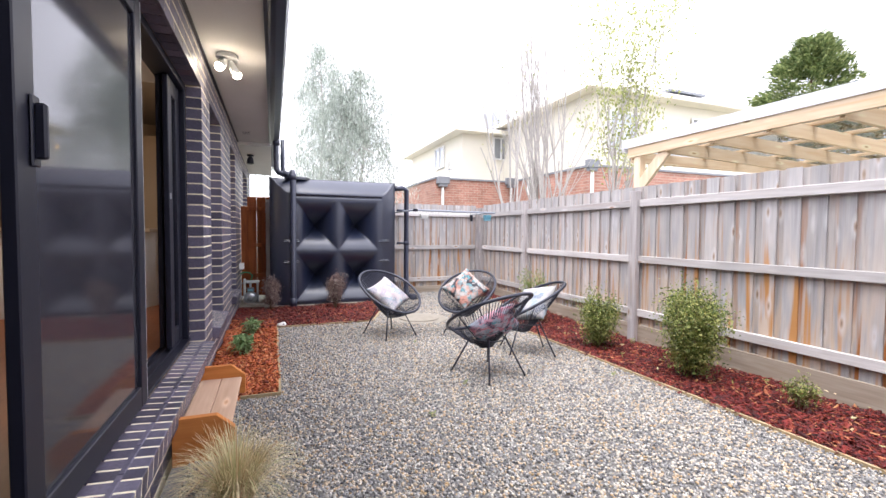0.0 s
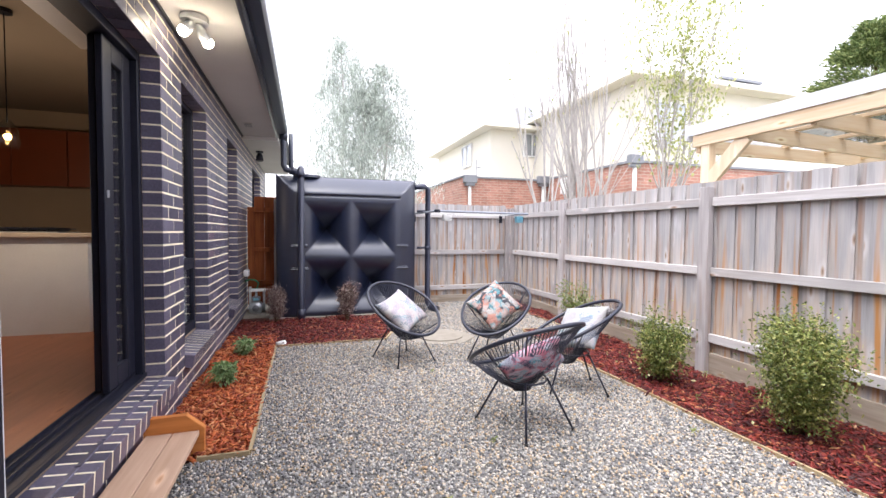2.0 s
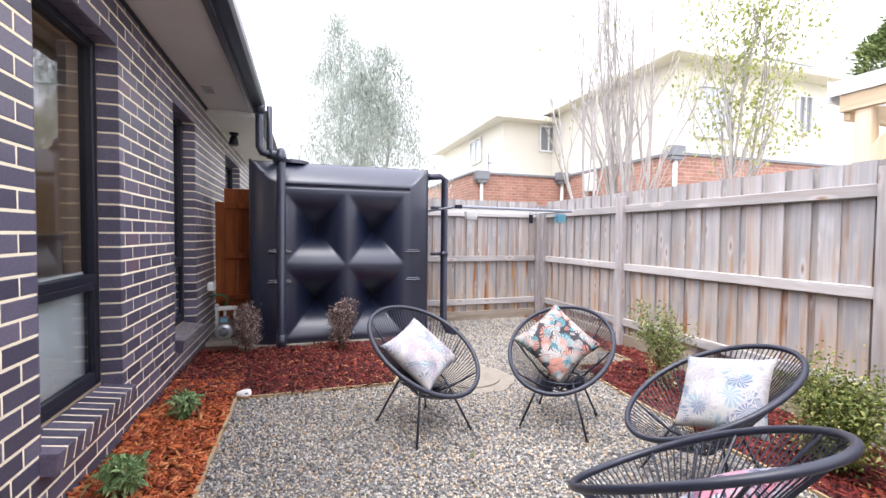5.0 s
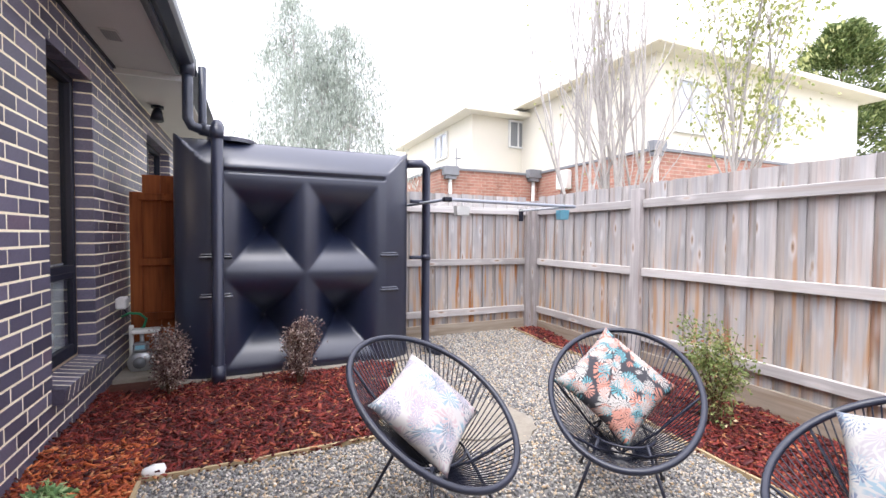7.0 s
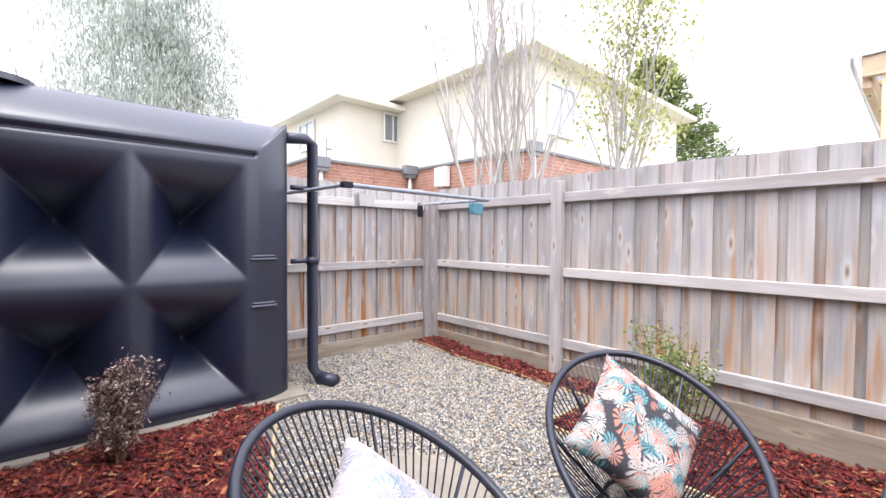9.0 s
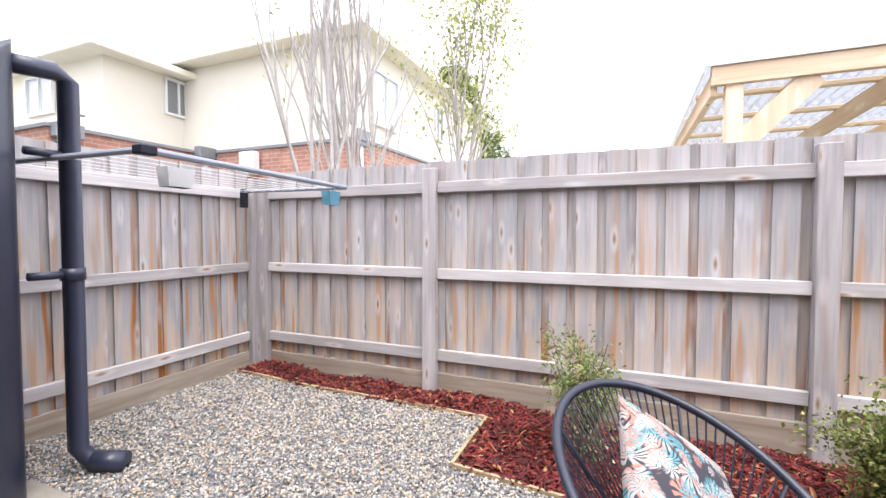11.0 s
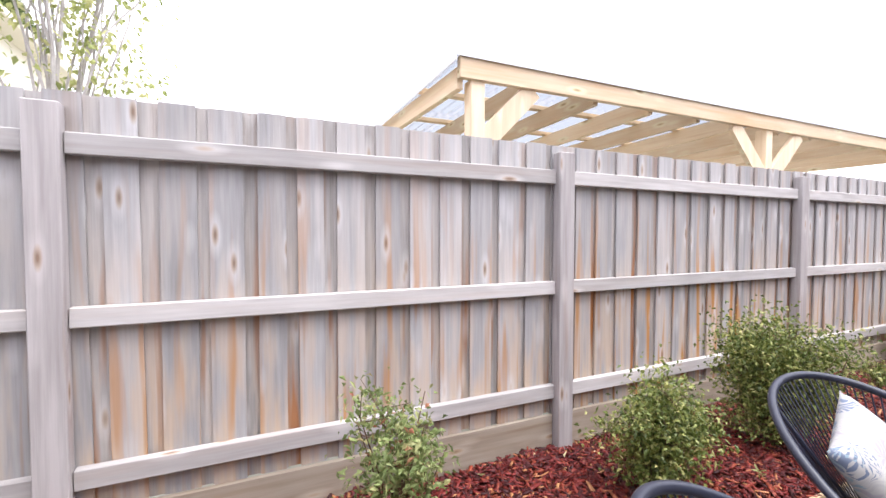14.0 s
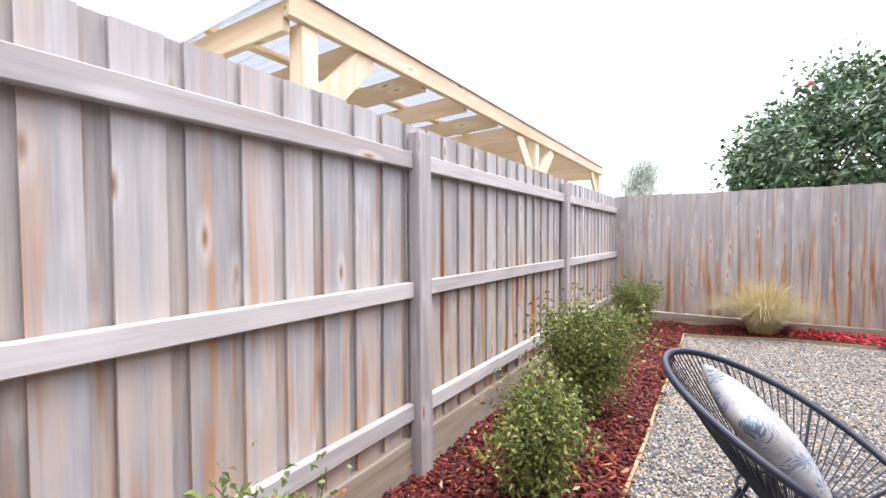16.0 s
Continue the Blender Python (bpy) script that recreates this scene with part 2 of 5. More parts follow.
M["grey"] = simple("grey_paint", (0.22, 0.23, 0.25), (0.18, 0.19, 0.21), 0.5, scale=4, bumps=0.0)
M["glass"] = glass("clear_glass", (0.86, 0.89, 0.90))
M["cord"] = simple("black_pvc_cord", (0.014, 0.017, 0.032), (0.022, 0.025, 0.042), 0.38, scale=20, bumps=0.05)
M["rubber"] = simple("black_rubber", (0.02, 0.02, 0.02), (0.03, 0.03, 0.03), 0.7, scale=20, bumps=0.0)
M["blue"] = simple("pale_blue_plastic", (0.22, 0.50, 0.60), (0.19, 0.44, 0.54), 0.45, scale=6, bumps=0.0)
M["line"] = simple("blue_grey_steel", (0.27, 0.29, 0.33), (0.22, 0.245, 0.29), 0.4, scale=6, bumps=0.0)
M["green_hose"] = simple("green_hose", (0.02, 0.22, 0.09), (0.02, 0.16, 0.07), 0.5, scale=6, bumps=0.0)
M["floorboard"] = timber("warm_floorboard", (0.27, 0.10, 0.045), (0.19, 0.065, 0.028), (0.2, 0.08, 0.03), 0.3, axis=1, lowmark=False, rough=0.35)
M["cabinet"] = simple("orange_brown_cabinet", (0.22, 0.045, 0.012), (0.17, 0.036, 0.010), 0.4, scale=3, bumps=0.03)
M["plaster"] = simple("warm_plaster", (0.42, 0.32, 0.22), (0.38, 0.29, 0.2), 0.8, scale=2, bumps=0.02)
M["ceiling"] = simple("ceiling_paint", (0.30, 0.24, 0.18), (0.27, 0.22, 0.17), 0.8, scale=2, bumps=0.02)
M["benchtop"] = simple("beige_stone", (0.45, 0.38, 0.3), (0.4, 0.33, 0.26), 0.3, scale=12, bumps=0.0)


# ---- mesh helpers ----
def part(name, bm, material, parent=None, label="", smooth=False):
    """Links a bmesh as one mesh object under a thing or a part."""
    me = bpy.data.meshes.new(name)
    bm.to_mesh(me)
    bm.free()
    me.materials.append(M[material] if isinstance(material, str) else material)
    if smooth:
        me.shade_smooth()
    ob = new(name, me)
    ob.parent = parent
    if label:
        ob["label"] = label
    return ob


def raw(name, verts, faces, material, parent=None, smooth=False):
    me = bpy.data.meshes.new(name)
    me.from_pydata([tuple(v) for v in verts] if not isinstance(verts, np.ndarray) else verts.tolist(), [], faces if isinstance(faces, list) else faces.tolist())
    me.materials.append(M[material] if isinstance(material, str) else material)
    if smooth:
        me.shade_smooth()
    ob = new(name, me)
    ob.parent = parent
    return ob


def thing(name, place, label, category, group="", rz=0):
    e = new(name)
    e.matrix_world = pose(*place, 0, 0, rz)
    return tagged(e, label, category, group)


def box(bm, x0, x1, y0, y1, z0, z1, bevel=0.0, m=None):
    """A box, with its edges taken off where a bevel is given."""
    vs = [bm.verts.new((x, y, z)) for x in (x0, x1) for y in (y0, y1) for z in (z0, z1)]
    q = [(0, 1, 3, 2), (4, 6, 7, 5), (0, 4, 5, 1), (2, 3, 7, 6), (0, 2, 6, 4), (1, 5, 7, 3)]
    fs = [bm.faces.new([vs[i] for i in f]) for f in q]
    if m:
        bmesh.ops.transform(bm, matrix=m, verts=vs)
    if bevel:
        bmesh.ops.bevel(bm, geom=list({e for f in fs for e in f.edges}), offset=bevel, segments=1, affect="EDGES", clamp_overlap=True)
    return bm


def boxes(*rows, bevel=0.0):
    bm = bmesh.new()
    for r in rows:
        box(bm, *r, bevel=bevel)
    return bm


def tube(bm, pts, r, seg=8, closed=False, caps=True):
    """A round tube along the points."""
    pts = [Vector(p) for p in pts]
    n = len(pts)
    rings, up = [], None
    for i, p in enumerate(pts):
        a, b = pts[(i - 1) % n if closed else max(i - 1, 0)], pts[(i + 1) % n if closed else min(i + 1, n - 1)]
        d = (b - a).normalized()
        if up is None:
            up = d.orthogonal().normalized()
        up = (up - d * up.dot(d)).normalized()
        side = d.cross(up)
        rr = r[i] if isinstance(r, (list, tuple)) else r
        rings.append([bm.verts.new(p + (up * math.cos(2 * math.pi * k / seg) + side * math.sin(2 * math.pi * k / seg)) * rr) for k in range(seg)])
    for i in range(n if closed else n - 1):
        a, b = rings[i], rings[(i + 1) % n]
        sh = 0
        if closed and i == n - 1:
            sh = min(range(seg), key=lambda s: (a[0].co - b[s].co).length)
        for k in range(seg):
            bm.faces.new((a[k], a[(k + 1) % seg], b[(k + 1 + sh) % seg], b[(k + sh) % seg]))
    if caps and not closed:
        bm.faces.new(rings[0][::-1])
        bm.faces.new(rings[-1])
    return bm


def disc(bm, x, y, z0, z1, r, seg=24, wobble=0.0, seed=1):
    rg = random.Random(seed)
    rr = [r * (1 + rg.uniform(-wobble, wobble)) for _ in range(seg)]
    lo = [bm.verts.new((x + rr[k] * math.cos(2 * math.pi * k / seg), y + rr[k] * math.sin(2 * math.pi * k / seg), z0)) for k in range(seg)]
    hi = [bm.verts.new((v.co.x * 0.995 + x * 0.005, v.co.y * 0.995 + y * 0.005, z1)) for v in lo]
    bm.faces.new(lo[::-1])
    bm.faces.new(hi)
    for k in range(seg):
        bm.faces.new((lo[k], lo[(k + 1) % seg], hi[(k + 1) % seg], hi[k]))
    return bm


def pebbles(name, centres, sizes, flat, material, seed, kind="stuff"):
    """Many small angular pieces in one mesh: jittered, turned boxes."""
    rg = np.random.default_rng(seed)
    n = len(centres)
    cube = np.array([(x, y, z) for x in (-1, 1) for y in (-1, 1) for z in (-1, 1)], float) * 0.5
    v = cube[None] * (1 + rg.uniform(-0.35, 0.35, (n, 8, 3)))
    v *= sizes[:, None, :]
    yaw, tx, ty = rg.uniform(0, 2 * np.pi, n), rg.normal(0, flat, n), rg.normal(0, flat, n)
    c, s = np.cos(tx), np.sin(tx)
    v[:, :, 1], v[:, :, 2] = c[:, None] * v[:, :, 1] - s[:, None] * v[:, :, 2], s[:, None] * v[:, :, 1] + c[:, None] * v[:, :, 2]
    c, s = np.cos(ty), np.sin(ty)
    v[:, :, 0], v[:, :, 2] = c[:, None] * v[:, :, 0] + s[:, None] * v[:, :, 2], -s[:, None] * v[:, :, 0] + c[:, None] * v[:, :, 2]
    c, s = np.cos(yaw), np.sin(yaw)
    v[:, :, 0], v[:, :, 1] = c[:, None] * v[:, :, 0] - s[:, None] * v[:, :, 1], s[:, None] * v[:, :, 0] + c[:, None] * v[:, :, 1]
    v += centres[:, None, :]
    q = np.array([(0, 1, 3, 2), (4, 6, 7, 5), (0, 4, 5, 1), (2, 3, 7, 6), (1, 5, 7, 3)])
    f = (q[None] + 8 * np.arange(n)[:, None, None]).reshape(-1, 4)
    me = bpy.data.meshes.new(name)
    me.vertices.add(n * 8)
    me.vertices.foreach_set("co", v.reshape(-1).astype(np.float32))
    me.loops.add(f.size)
    me.loops.foreach_set("vertex_index", f.reshape(-1).astype(np.int32))
    me.polygons.add(len(f))
    me.polygons.foreach_set("loop_start", np.arange(0, f.size, 4, dtype=np.int32))
    me.update(calc_edges=True)
    me.materials.append(M[material])
    ob = new(name, me)
    return ob


def leaves(name, centres, dirs, length, width, material, parent, seed, droop=0.3):
    """Leaves of four triangles, folded on the midrib, in one mesh."""
    rg = np.random.default_rng(seed)
    n = len(centres)
    d = dirs / np.linalg.norm(dirs, axis=1)[:, None]
    ref = rg.normal(0, 1, (n, 3))
    side = np.cross(d, ref)
    side /= np.linalg.norm(side, axis=1)[:, None]
    up = np.cross(side, d)
    L = (length * rg.uniform(0.6, 1.2, n))[:, None]
    W = (width * rg.uniform(0.6, 1.2, n))[:, None] * 0.5
    tip = centres + d * L - np.array([0, 0, 1]) * L * droop
    mid = centres + d * L * 0.5
    a, b = mid + side * W + up * W * 0.4, mid - side * W + up * W * 0.4
    v = np.stack([centres, a, tip, b, mid], 1).reshape(-1, 3)
    q = np.array([(0, 1, 4), (1, 2, 4), (2, 3, 4), (3, 0, 4)])
    f = (q[None] + 5 * np.arange(n)[:, None, None]).reshape(-1, 3)
    return raw(name, v, f, material, parent)


# ---- plan, in metres ----
WALL = -0.53          # outer face of the house's brick wall
FENCE = 4.0           # face of the posts of the long fence
FAR, NEAR = 8.18, -1.25
DOOR = (0.95, 4.03, 0.33, 2.40)
WIN_A = (4.52, 5.40, 0.36, 2.40)
WIN_B = (6.55, 7.34, 0.36, 2.40)
WIN_C = (9.15, 10.6, 1.45, 2.40)
SOFFIT, EAVE_X = 2.70, -0.02
EDGE_X, BED_X = 3.08, 0.04

# ---- ground ----
def smooth(t):
    t = np.clip(t, 0.0, 1.0)
    return t * t * (3 - 2 * t)


def fall(x, y):
    """Height of the yard's surface: it dips towards the long fence and rises a little to the far one."""
    return -0.065 * smooth((x - 1.9) / 1.15) * (1 - smooth((y - 4.9) / 1.2)) + 0.03 * smooth((y - 7.2) / 0.9) * smooth((x - 1.2) / 1.0)


def sheet(rects, z, step=0.15):
    """Level pieces of ground that follow the yard's fall."""
    bm = bmesh.new()
    for x0, x1, y0, y1 in rects:
        nx, ny = max(int((x1 - x0) / step), 1), max(int((y1 - y0) / step), 1)
        g = [[bm.verts.new((x, y, z + float(fall(x, y)))) for x in np.linspace(x0, x1, nx + 1)] for y in np.linspace(y0, y1, ny + 1)]
        for j in range(ny):
            for i in range(nx):
                bm.faces.new((g[j][i], g[j][i + 1], g[j + 1][i + 1], g[j + 1][i]))
    return bm


gm = bmesh.new()
gx, gy = (-60, WALL - 0.05, FENCE + 0.09, 60), (-60, NEAR - 0.08, FAR, 90)
gv = [[gm.verts.new((x, y, -0.035)) for x in gx] for y in gy]
for j in range(3):
    for i in range(3):
        if (i, j) != (1, 1):
            gm.faces.new((gv[j][i], gv[j][i + 1], gv[j + 1][i + 1], gv[j + 1][i]))
pit = [gv[1][1], gv[1][2], gv[2][2], gv[2][1]]
low = [gm.verts.new((v.co.x, v.co.y, -0.14)) for v in pit]
gm.faces.new(low)
for k in range(4):
    gm.faces.new((pit[k], pit[(k + 1) % 4], low[(k + 1) % 4], low[k]))
ground = tagged(part("ground", gm, "bounce_ground"), kind="structure")
gravel_bed = tagged(part("gravel_bed", sheet([(BED_X, EDGE_X, -0.4, 5.88), (-0.5, BED_X, -0.4, 3.45), (1.3, 3.72, 5.88, FAR - 0.02)], -0.006), "grit"), "grey crushed gravel under the stones", kind="structure")


def scatter(n, seed, regions):
    """n random places over the rectangles, by area."""
    rg = np.random.default_rng(seed)
    area = np.array([(a[1] - a[0]) * (a[3] - a[2]) for a in regions])
    pick = rg.choice(len(regions), n, p=area / area.sum())
    r = np.array(regions)[pick]
    u = rg.random((n, 2))
    return np.stack([r[:, 0] + u[:, 0] * (r[:, 1] - r[:, 0]), r[:, 2] + u[:, 1] * (r[:, 3] - r[:, 2])], 1), rg


GRAVEL = [(BED_X, EDGE_X, -0.3, 5.88), (-0.42, BED_X, -0.3, 3.43), (1.2, 3.71, 5.88, FAR - 0.03)]
xy, rg = scatter(165000, 5, GRAVEL)
keep = ~((xy[:, 1] > 5.85) & (xy[:, 0] < 1.25 + (xy[:, 1] - 5.85) * 0.42)) & (np.hypot(xy[:, 0] - 1.93, xy[:, 1] - 5.84) > 0.36) & ~((xy[:, 1] < 0.1) & (xy[:, 0] < 1.9) & (xy[:, 1] < -0.45))
xy = xy[keep]
size = rg.uniform(0.0055, 0.0125, len(xy))
sizes = np.stack([size * 1.25, size * rg.uniform(0.7, 1.0, len(xy)), size * rg.uniform(0.45, 0.8, len(xy))], 1)
gravel = pebbles("gravel", np.column_stack([xy, fall(xy[:, 0], xy[:, 1]) + rg.uniform(-0.004, 0.009, len(xy))]), sizes, 0.35, "stone", 6)
tagged(gravel, "loose grey and tan crushed stone spread over the yard", "gravel", kind="stuff")

BARK = [(EDGE_X, FENCE + 0.04, NEAR, 5.85), (3.71, FENCE + 0.04, 5.85, FAR - 0.05), (1.9, 3.15, NEAR + 0.03, -0.42)]
xy, rg = scatter(42000, 7, BARK)


def chips(name, xy, rg, material, seed):
    n = len(xy)
    L = rg.uniform(0.016, 0.058, n) * (1 + 0.6 * (rg.random(n) < 0.05))
    z = fall(xy[:, 0], xy[:, 1]) + rg.uniform(-0.005, 0.028, n) + 0.012 * np.sin(xy[:, 0] * 9) * np.sin(xy[:, 1] * 7)
    return pebbles(name, np.column_stack([xy, z]), np.stack([L, L * rg.uniform(0.10, 0.36, n), rg.uniform(0.003, 0.008, n)], 1), 0.32, material, seed)


tagged(chips("bark_mulch", xy, rg, "bark", 8), "dark red bark chips mulching the bed along the paling fence", "mulch", kind="stuff")
xy, rg = scatter(18000, 9, [(WALL + 0.01, 1.6, 5.85, 7.36), (0.35, 2.0, 7.0, 7.4)])
xy = xy[xy[:, 0] < 1.22 + (xy[:, 1] - 5.85) * 0.42]
tagged(chips("bark_mulch", xy, rg, "bark", 10), "dark red bark chips in front of the water tank", "mulch", kind="stuff")
xy, rg = scatter(10000, 11, [(WALL + 0.01, BED_X - 0.01, 3.46, 6.4)])
tagged(chips("bark_mulch", xy, rg, "bark_orange", 12), "faded orange bark chips in the narrow bed by the brick wall", "mulch", kind="stuff")
tagged(part("soil_bed", sheet([(EDGE_X, FENCE + 0.05, NEAR, 5.87), (3.71, FENCE + 0.05, 5.87, FAR), (-0.5, EDGE_X, NEAR - 0.05, -0.42), (WALL, BED_X, 3.45, 5.88), (WALL, 1.3, 5.88, 8.2)], -0.004), "soil"), "dark soil under the bark mulch", kind="structure")

# ---- timber edging ----
def edging(name, x0, y0, x1, y1, label):
    """A thin board on edge, in short lengths that follow the ground."""
    d, n = Vector((x1 - x0, y1 - y0, 0)), Vector((y1 - y0, x0 - x1, 0)).normalized() * 0.009
    k = max(int(d.length / 0.3), 1)
    bm, rings = bmesh.new(), []
    for i in range(k + 1):
        p = Vector((x0, y0, 0)) + d * i / k
        p.z = float(fall(p.x, p.y))
        w = n.normalized() * 0.004 * math.sin(i * 1.3 + x0)
        rings.append([bm.verts.new(p + w + s * n + Vector((0, 0, z))) for s, z in ((1, -0.03), (1, 0.024), (-1, 0.024), (-1, -0.03))])
    for a, b in zip(rings, rings[1:]):
        for j in range(4):
            bm.faces.new((a[j], b[j], b[(j + 1) % 4], a[(j + 1) % 4]))
    bm.faces.new(rings[0][::-1])
    bm.faces.new(rings[-1])
    return tagged(part(name, bm, "edging"), label, "edging", "garden edging")


edging("garden_edging", EDGE_X, -0.4, EDGE_X, 5.86, "long thin timber edging between gravel and bark bed")
edging("garden_edging", EDGE_X, 5.87, 3.72, 5.87, "short thin timber edging across the wide bed's end")
edging("garden_edging", 3.72, 5.88, 3.72, FAR, "thin timber edging of the narrow bed by the corner")
edging("garden_edging", BED_X, 3.45, BED_X, 5.84, "pale timber edging of the narrow bed by the wall")
edging("garden_edging", WALL + 0.3, 3.45, BED_X, 3.45, "short pale timber edging beside the step")
edging("garden_edging", BED_X, 5.86, 1.25, 5.86, "timber edging of the bed before the tank")
edging("garden_edging", 1.26, 5.86, 1.85, 7.3, "slanting timber edging beside the round cover")
edging("garden_edging", 1.3, -0.41, EDGE_X, -0.41, "timber edging of the bed at the near fence")

# ---- house: brick wall with openings ----
wall = tagged(new("wall_west"), "dark blue-grey brick wall with cream mortar", kind="structure")
holes = (DOOR, WIN_A, WIN_B, WIN_C)
Y0, Y1, ZT = -2.2, 12.0, 2.745


def wall_pieces(x0, x1, drop=0.0):
    """Boxes that fill the wall around its openings."""
    rows, y = [], Y0
    for a, b, lo, hi in holes:
        rows += [(x0, x1, y, a, -0.1, ZT), (x0, x1, a, b, -0.1, lo - drop), (x0, x1, a, b, hi, ZT)]
        y = b
    return rows + [(x0, x1, y, Y1, -0.1, ZT)]


part("mortar_core", boxes(*wall_pieces(WALL - 0.113, WALL - 0.0012, 0.125)), "mortar", wall)
part("inner_leaf", boxes(*wall_pieces(WALL - 0.26, WALL - 0.1155, 0.01)), "plaster", wall)


def brick_mesh(l, h, d, bev=0.0025):
    """A brick whose outer face (towards +x) has its edges taken off; origin at the face's middle."""
    bm = bmesh.new()
    b = [bm.verts.new((-d, y, z)) for y, z in ((-l / 2, -h / 2), (l / 2, -h / 2), (l / 2, h / 2), (-l / 2, h / 2))]
    m = [bm.verts.new((-bev, y, z)) for y, z in ((-l / 2, -h / 2), (l / 2, -h / 2), (l / 2, h / 2), (-l / 2, h / 2))]
    f = [bm.verts.new((0, y, z)) for y, z in ((-l / 2 + bev, -h / 2 + bev), (l / 2 - bev, -h / 2 + bev), (l / 2 - bev, h / 2 - bev), (-l / 2 + bev, h / 2 - bev))]
    for k in range(4):
        j = (k + 1) % 4
        bm.faces.new((b[k], b[j], m[j], m[k]))
        bm.faces.new((m[k], m[j], f[j], f[k]))
    bm.faces.new(f)
    me = bpy.data.meshes.new("brick")
    bm.normal_update()
    bm.to_mesh(me)
    bm.free()
    me.materials.append(M["brick_own"])
    return me


C, L = 0.086, 0.24                # course height and brick length with their joints
bricks = []                       # y centre, z centre, length
for k in range(32):
    z = -0.02 + C * (k + 0.5)
    spans, y = [], Y0
    for a, b, lo, hi in holes:
        if lo - 0.02 < z < hi + 0.0:
            spans.append((y, a))
            y = b
    spans.append((y, Y1))
    for a, b in spans:
        # courses start at the span's end so that corners close with halves and wholes
        p = b
        first = L if k % 2 else L / 2
        while p > a + 0.03:
            q = max(p - first, a)
            first = L
            if p - q > 0.04:
                bricks.append(((p + q) / 2, z, p - q - 0.0125))
            p = q
meshes = {}
near = sorted(bricks, key=lambda b: abs(b[0] - 4.9) + 0.1 * abs(b[1] - 1.2))
own = set(near[:300])
big = bmesh.new()


def add_brick(bm, x, y, z, l, h=0.074, d=0.02, bev=0.0025):
    vs = []
    for xx, e in ((-d, 0), (-bev, 0), (0, bev)):
        vs.append([bm.verts.new((x + xx, y + sy * (l / 2 - e), z + sz * (h / 2 - e))) for sy, sz in ((-1, -1), (1, -1), (1, 1), (-1, 1))])
    for r in range(2):
        for k in range(4):
            j = (k + 1) % 4
            bm.faces.new((vs[r][k], vs[r][j], vs[r + 1][j], vs[r + 1][k]))
    bm.faces.new(vs[2])


rgb = random.Random(3)
for b in bricks:
    if b not in own:
        add_brick(big, WALL + rgb.uniform(0.0, 0.0015), b[0], b[1], b[2])
tagged(part("brickwork", big, "brick", wall), "", kind="stuff")
# jamb bricks: the returns of each opening, headers seen end on
jam = bmesh.new()
for a, b, lo, hi in holes:
    for k in range(32):
        z = -0.02 + C * (k + 0.5)
        if lo - 0.02 < z < hi:
            d = 0.011
            box(jam, WALL - 0.112, WALL - 0.0005, b - 0.004, b + 0.014, z - 0.037, z + 0.037)
            box(jam, WALL - 0.112, WALL - 0.0005, a - 0.014, a + 0.004, z - 0.038, z + 0.038)
# soldier lintel is plain bricks; its underside
    n = int((b - a) / 0.12)
    for i in range(n):
        box(jam, WALL - 0.112, WALL - 0.0005, a + (i + 0.04) * (b - a) / n, a + (i + 0.96) * (b - a) / n, hi - 0.004, hi + 0.012)
tagged(part("jamb_brickwork", jam, "brick", wall), kind="stuff")
# sloped brick sills, headers on edge
for a, b, lo, hi in (DOOR, WIN_A, WIN_B):
    sill = tagged(new("brick_sill"), "sloping sill of dark bricks on edge", kind="structure")
    deep = 0.17 if lo < 0.35 else 0.17
    a2, b2 = a - 0.02, b + 0.02
    n = round((b2 - a2) / 0.086)
    core = bmesh.new()
    m4 = Matrix.Translation((WALL - 0.1, 0, lo - 0.01)) @ Matrix.Rotation(radians(9 if lo > 0.35 else 4), 4, "Y")
    box(core, 0.0, deep - 0.0015, a2 + 0.012, b2 - 0.012, -0.095, -0.0015, m=m4)
    part("sill_mortar", core, "mortar", sill)
    for i in range(n):
        y0, y1 = a2 + (b2 - a2) * i / n + 0.006, a2 + (b2 - a2) * (i + 1) / n - 0.006
        bm = bmesh.new()
        box(bm, -0.01, deep, y0, y1, -0.1, 0.0, m=m4, bevel=0.003)
        part("brick", bm, "brick_own", sill)

# ---- soffit, fascia, gutter, roof ----
soffit = tagged(part("ceiling_eaves", boxes((WALL - 0.02, EAVE_X, Y0, 7.9, SOFFIT, SOFFIT + 0.012), (WALL - 0.02, EAVE_X, 7.92, Y1, SOFFIT - 0.05, SOFFIT - 0.038)), "soffit"), "white fibre-cement eaves lining under the roof edge", kind="structure")
tagged(part("trim_soffit", boxes((WALL - 0.005, WALL + 0.02, Y0, 7.88, SOFFIT - 0.02, SOFFIT - 0.002)), "frame"), "thin dark bead where wall meets eaves", kind="structure")
roof = bmesh.new()
vs = [roof.verts.new(p) for p in ((0.08, Y0, 2.83), (0.08, Y1, 2.83), (-4.2, Y1, 4.6), (-4.2, Y0, 4.6), (-8.4, Y1, 2.83), (-8.4, Y0, 2.83))]
roof.faces.new((vs[0], vs[1], vs[2], vs[3]))
roof.faces.new((vs[3], vs[2], vs[4], vs[5]))
tagged(part("roof", roof, "tile"), "low pitched tiled roof of the brick house", kind="structure")
gut = bmesh.new()
prof = [(-0.02, 2.80), (-0.02, 2.66), (0.0, 2.655), (0.0, 2.69), (0.03, 2.685), (0.095, 2.70), (0.115, 2.73), (0.115, 2.80), (0.10, 2.815), (0.10, 2.80), (0.02, 2.80)]
ends = [[gut.verts.new((x, y, z)) for x, z in prof] for y in (Y0, 7.75)]
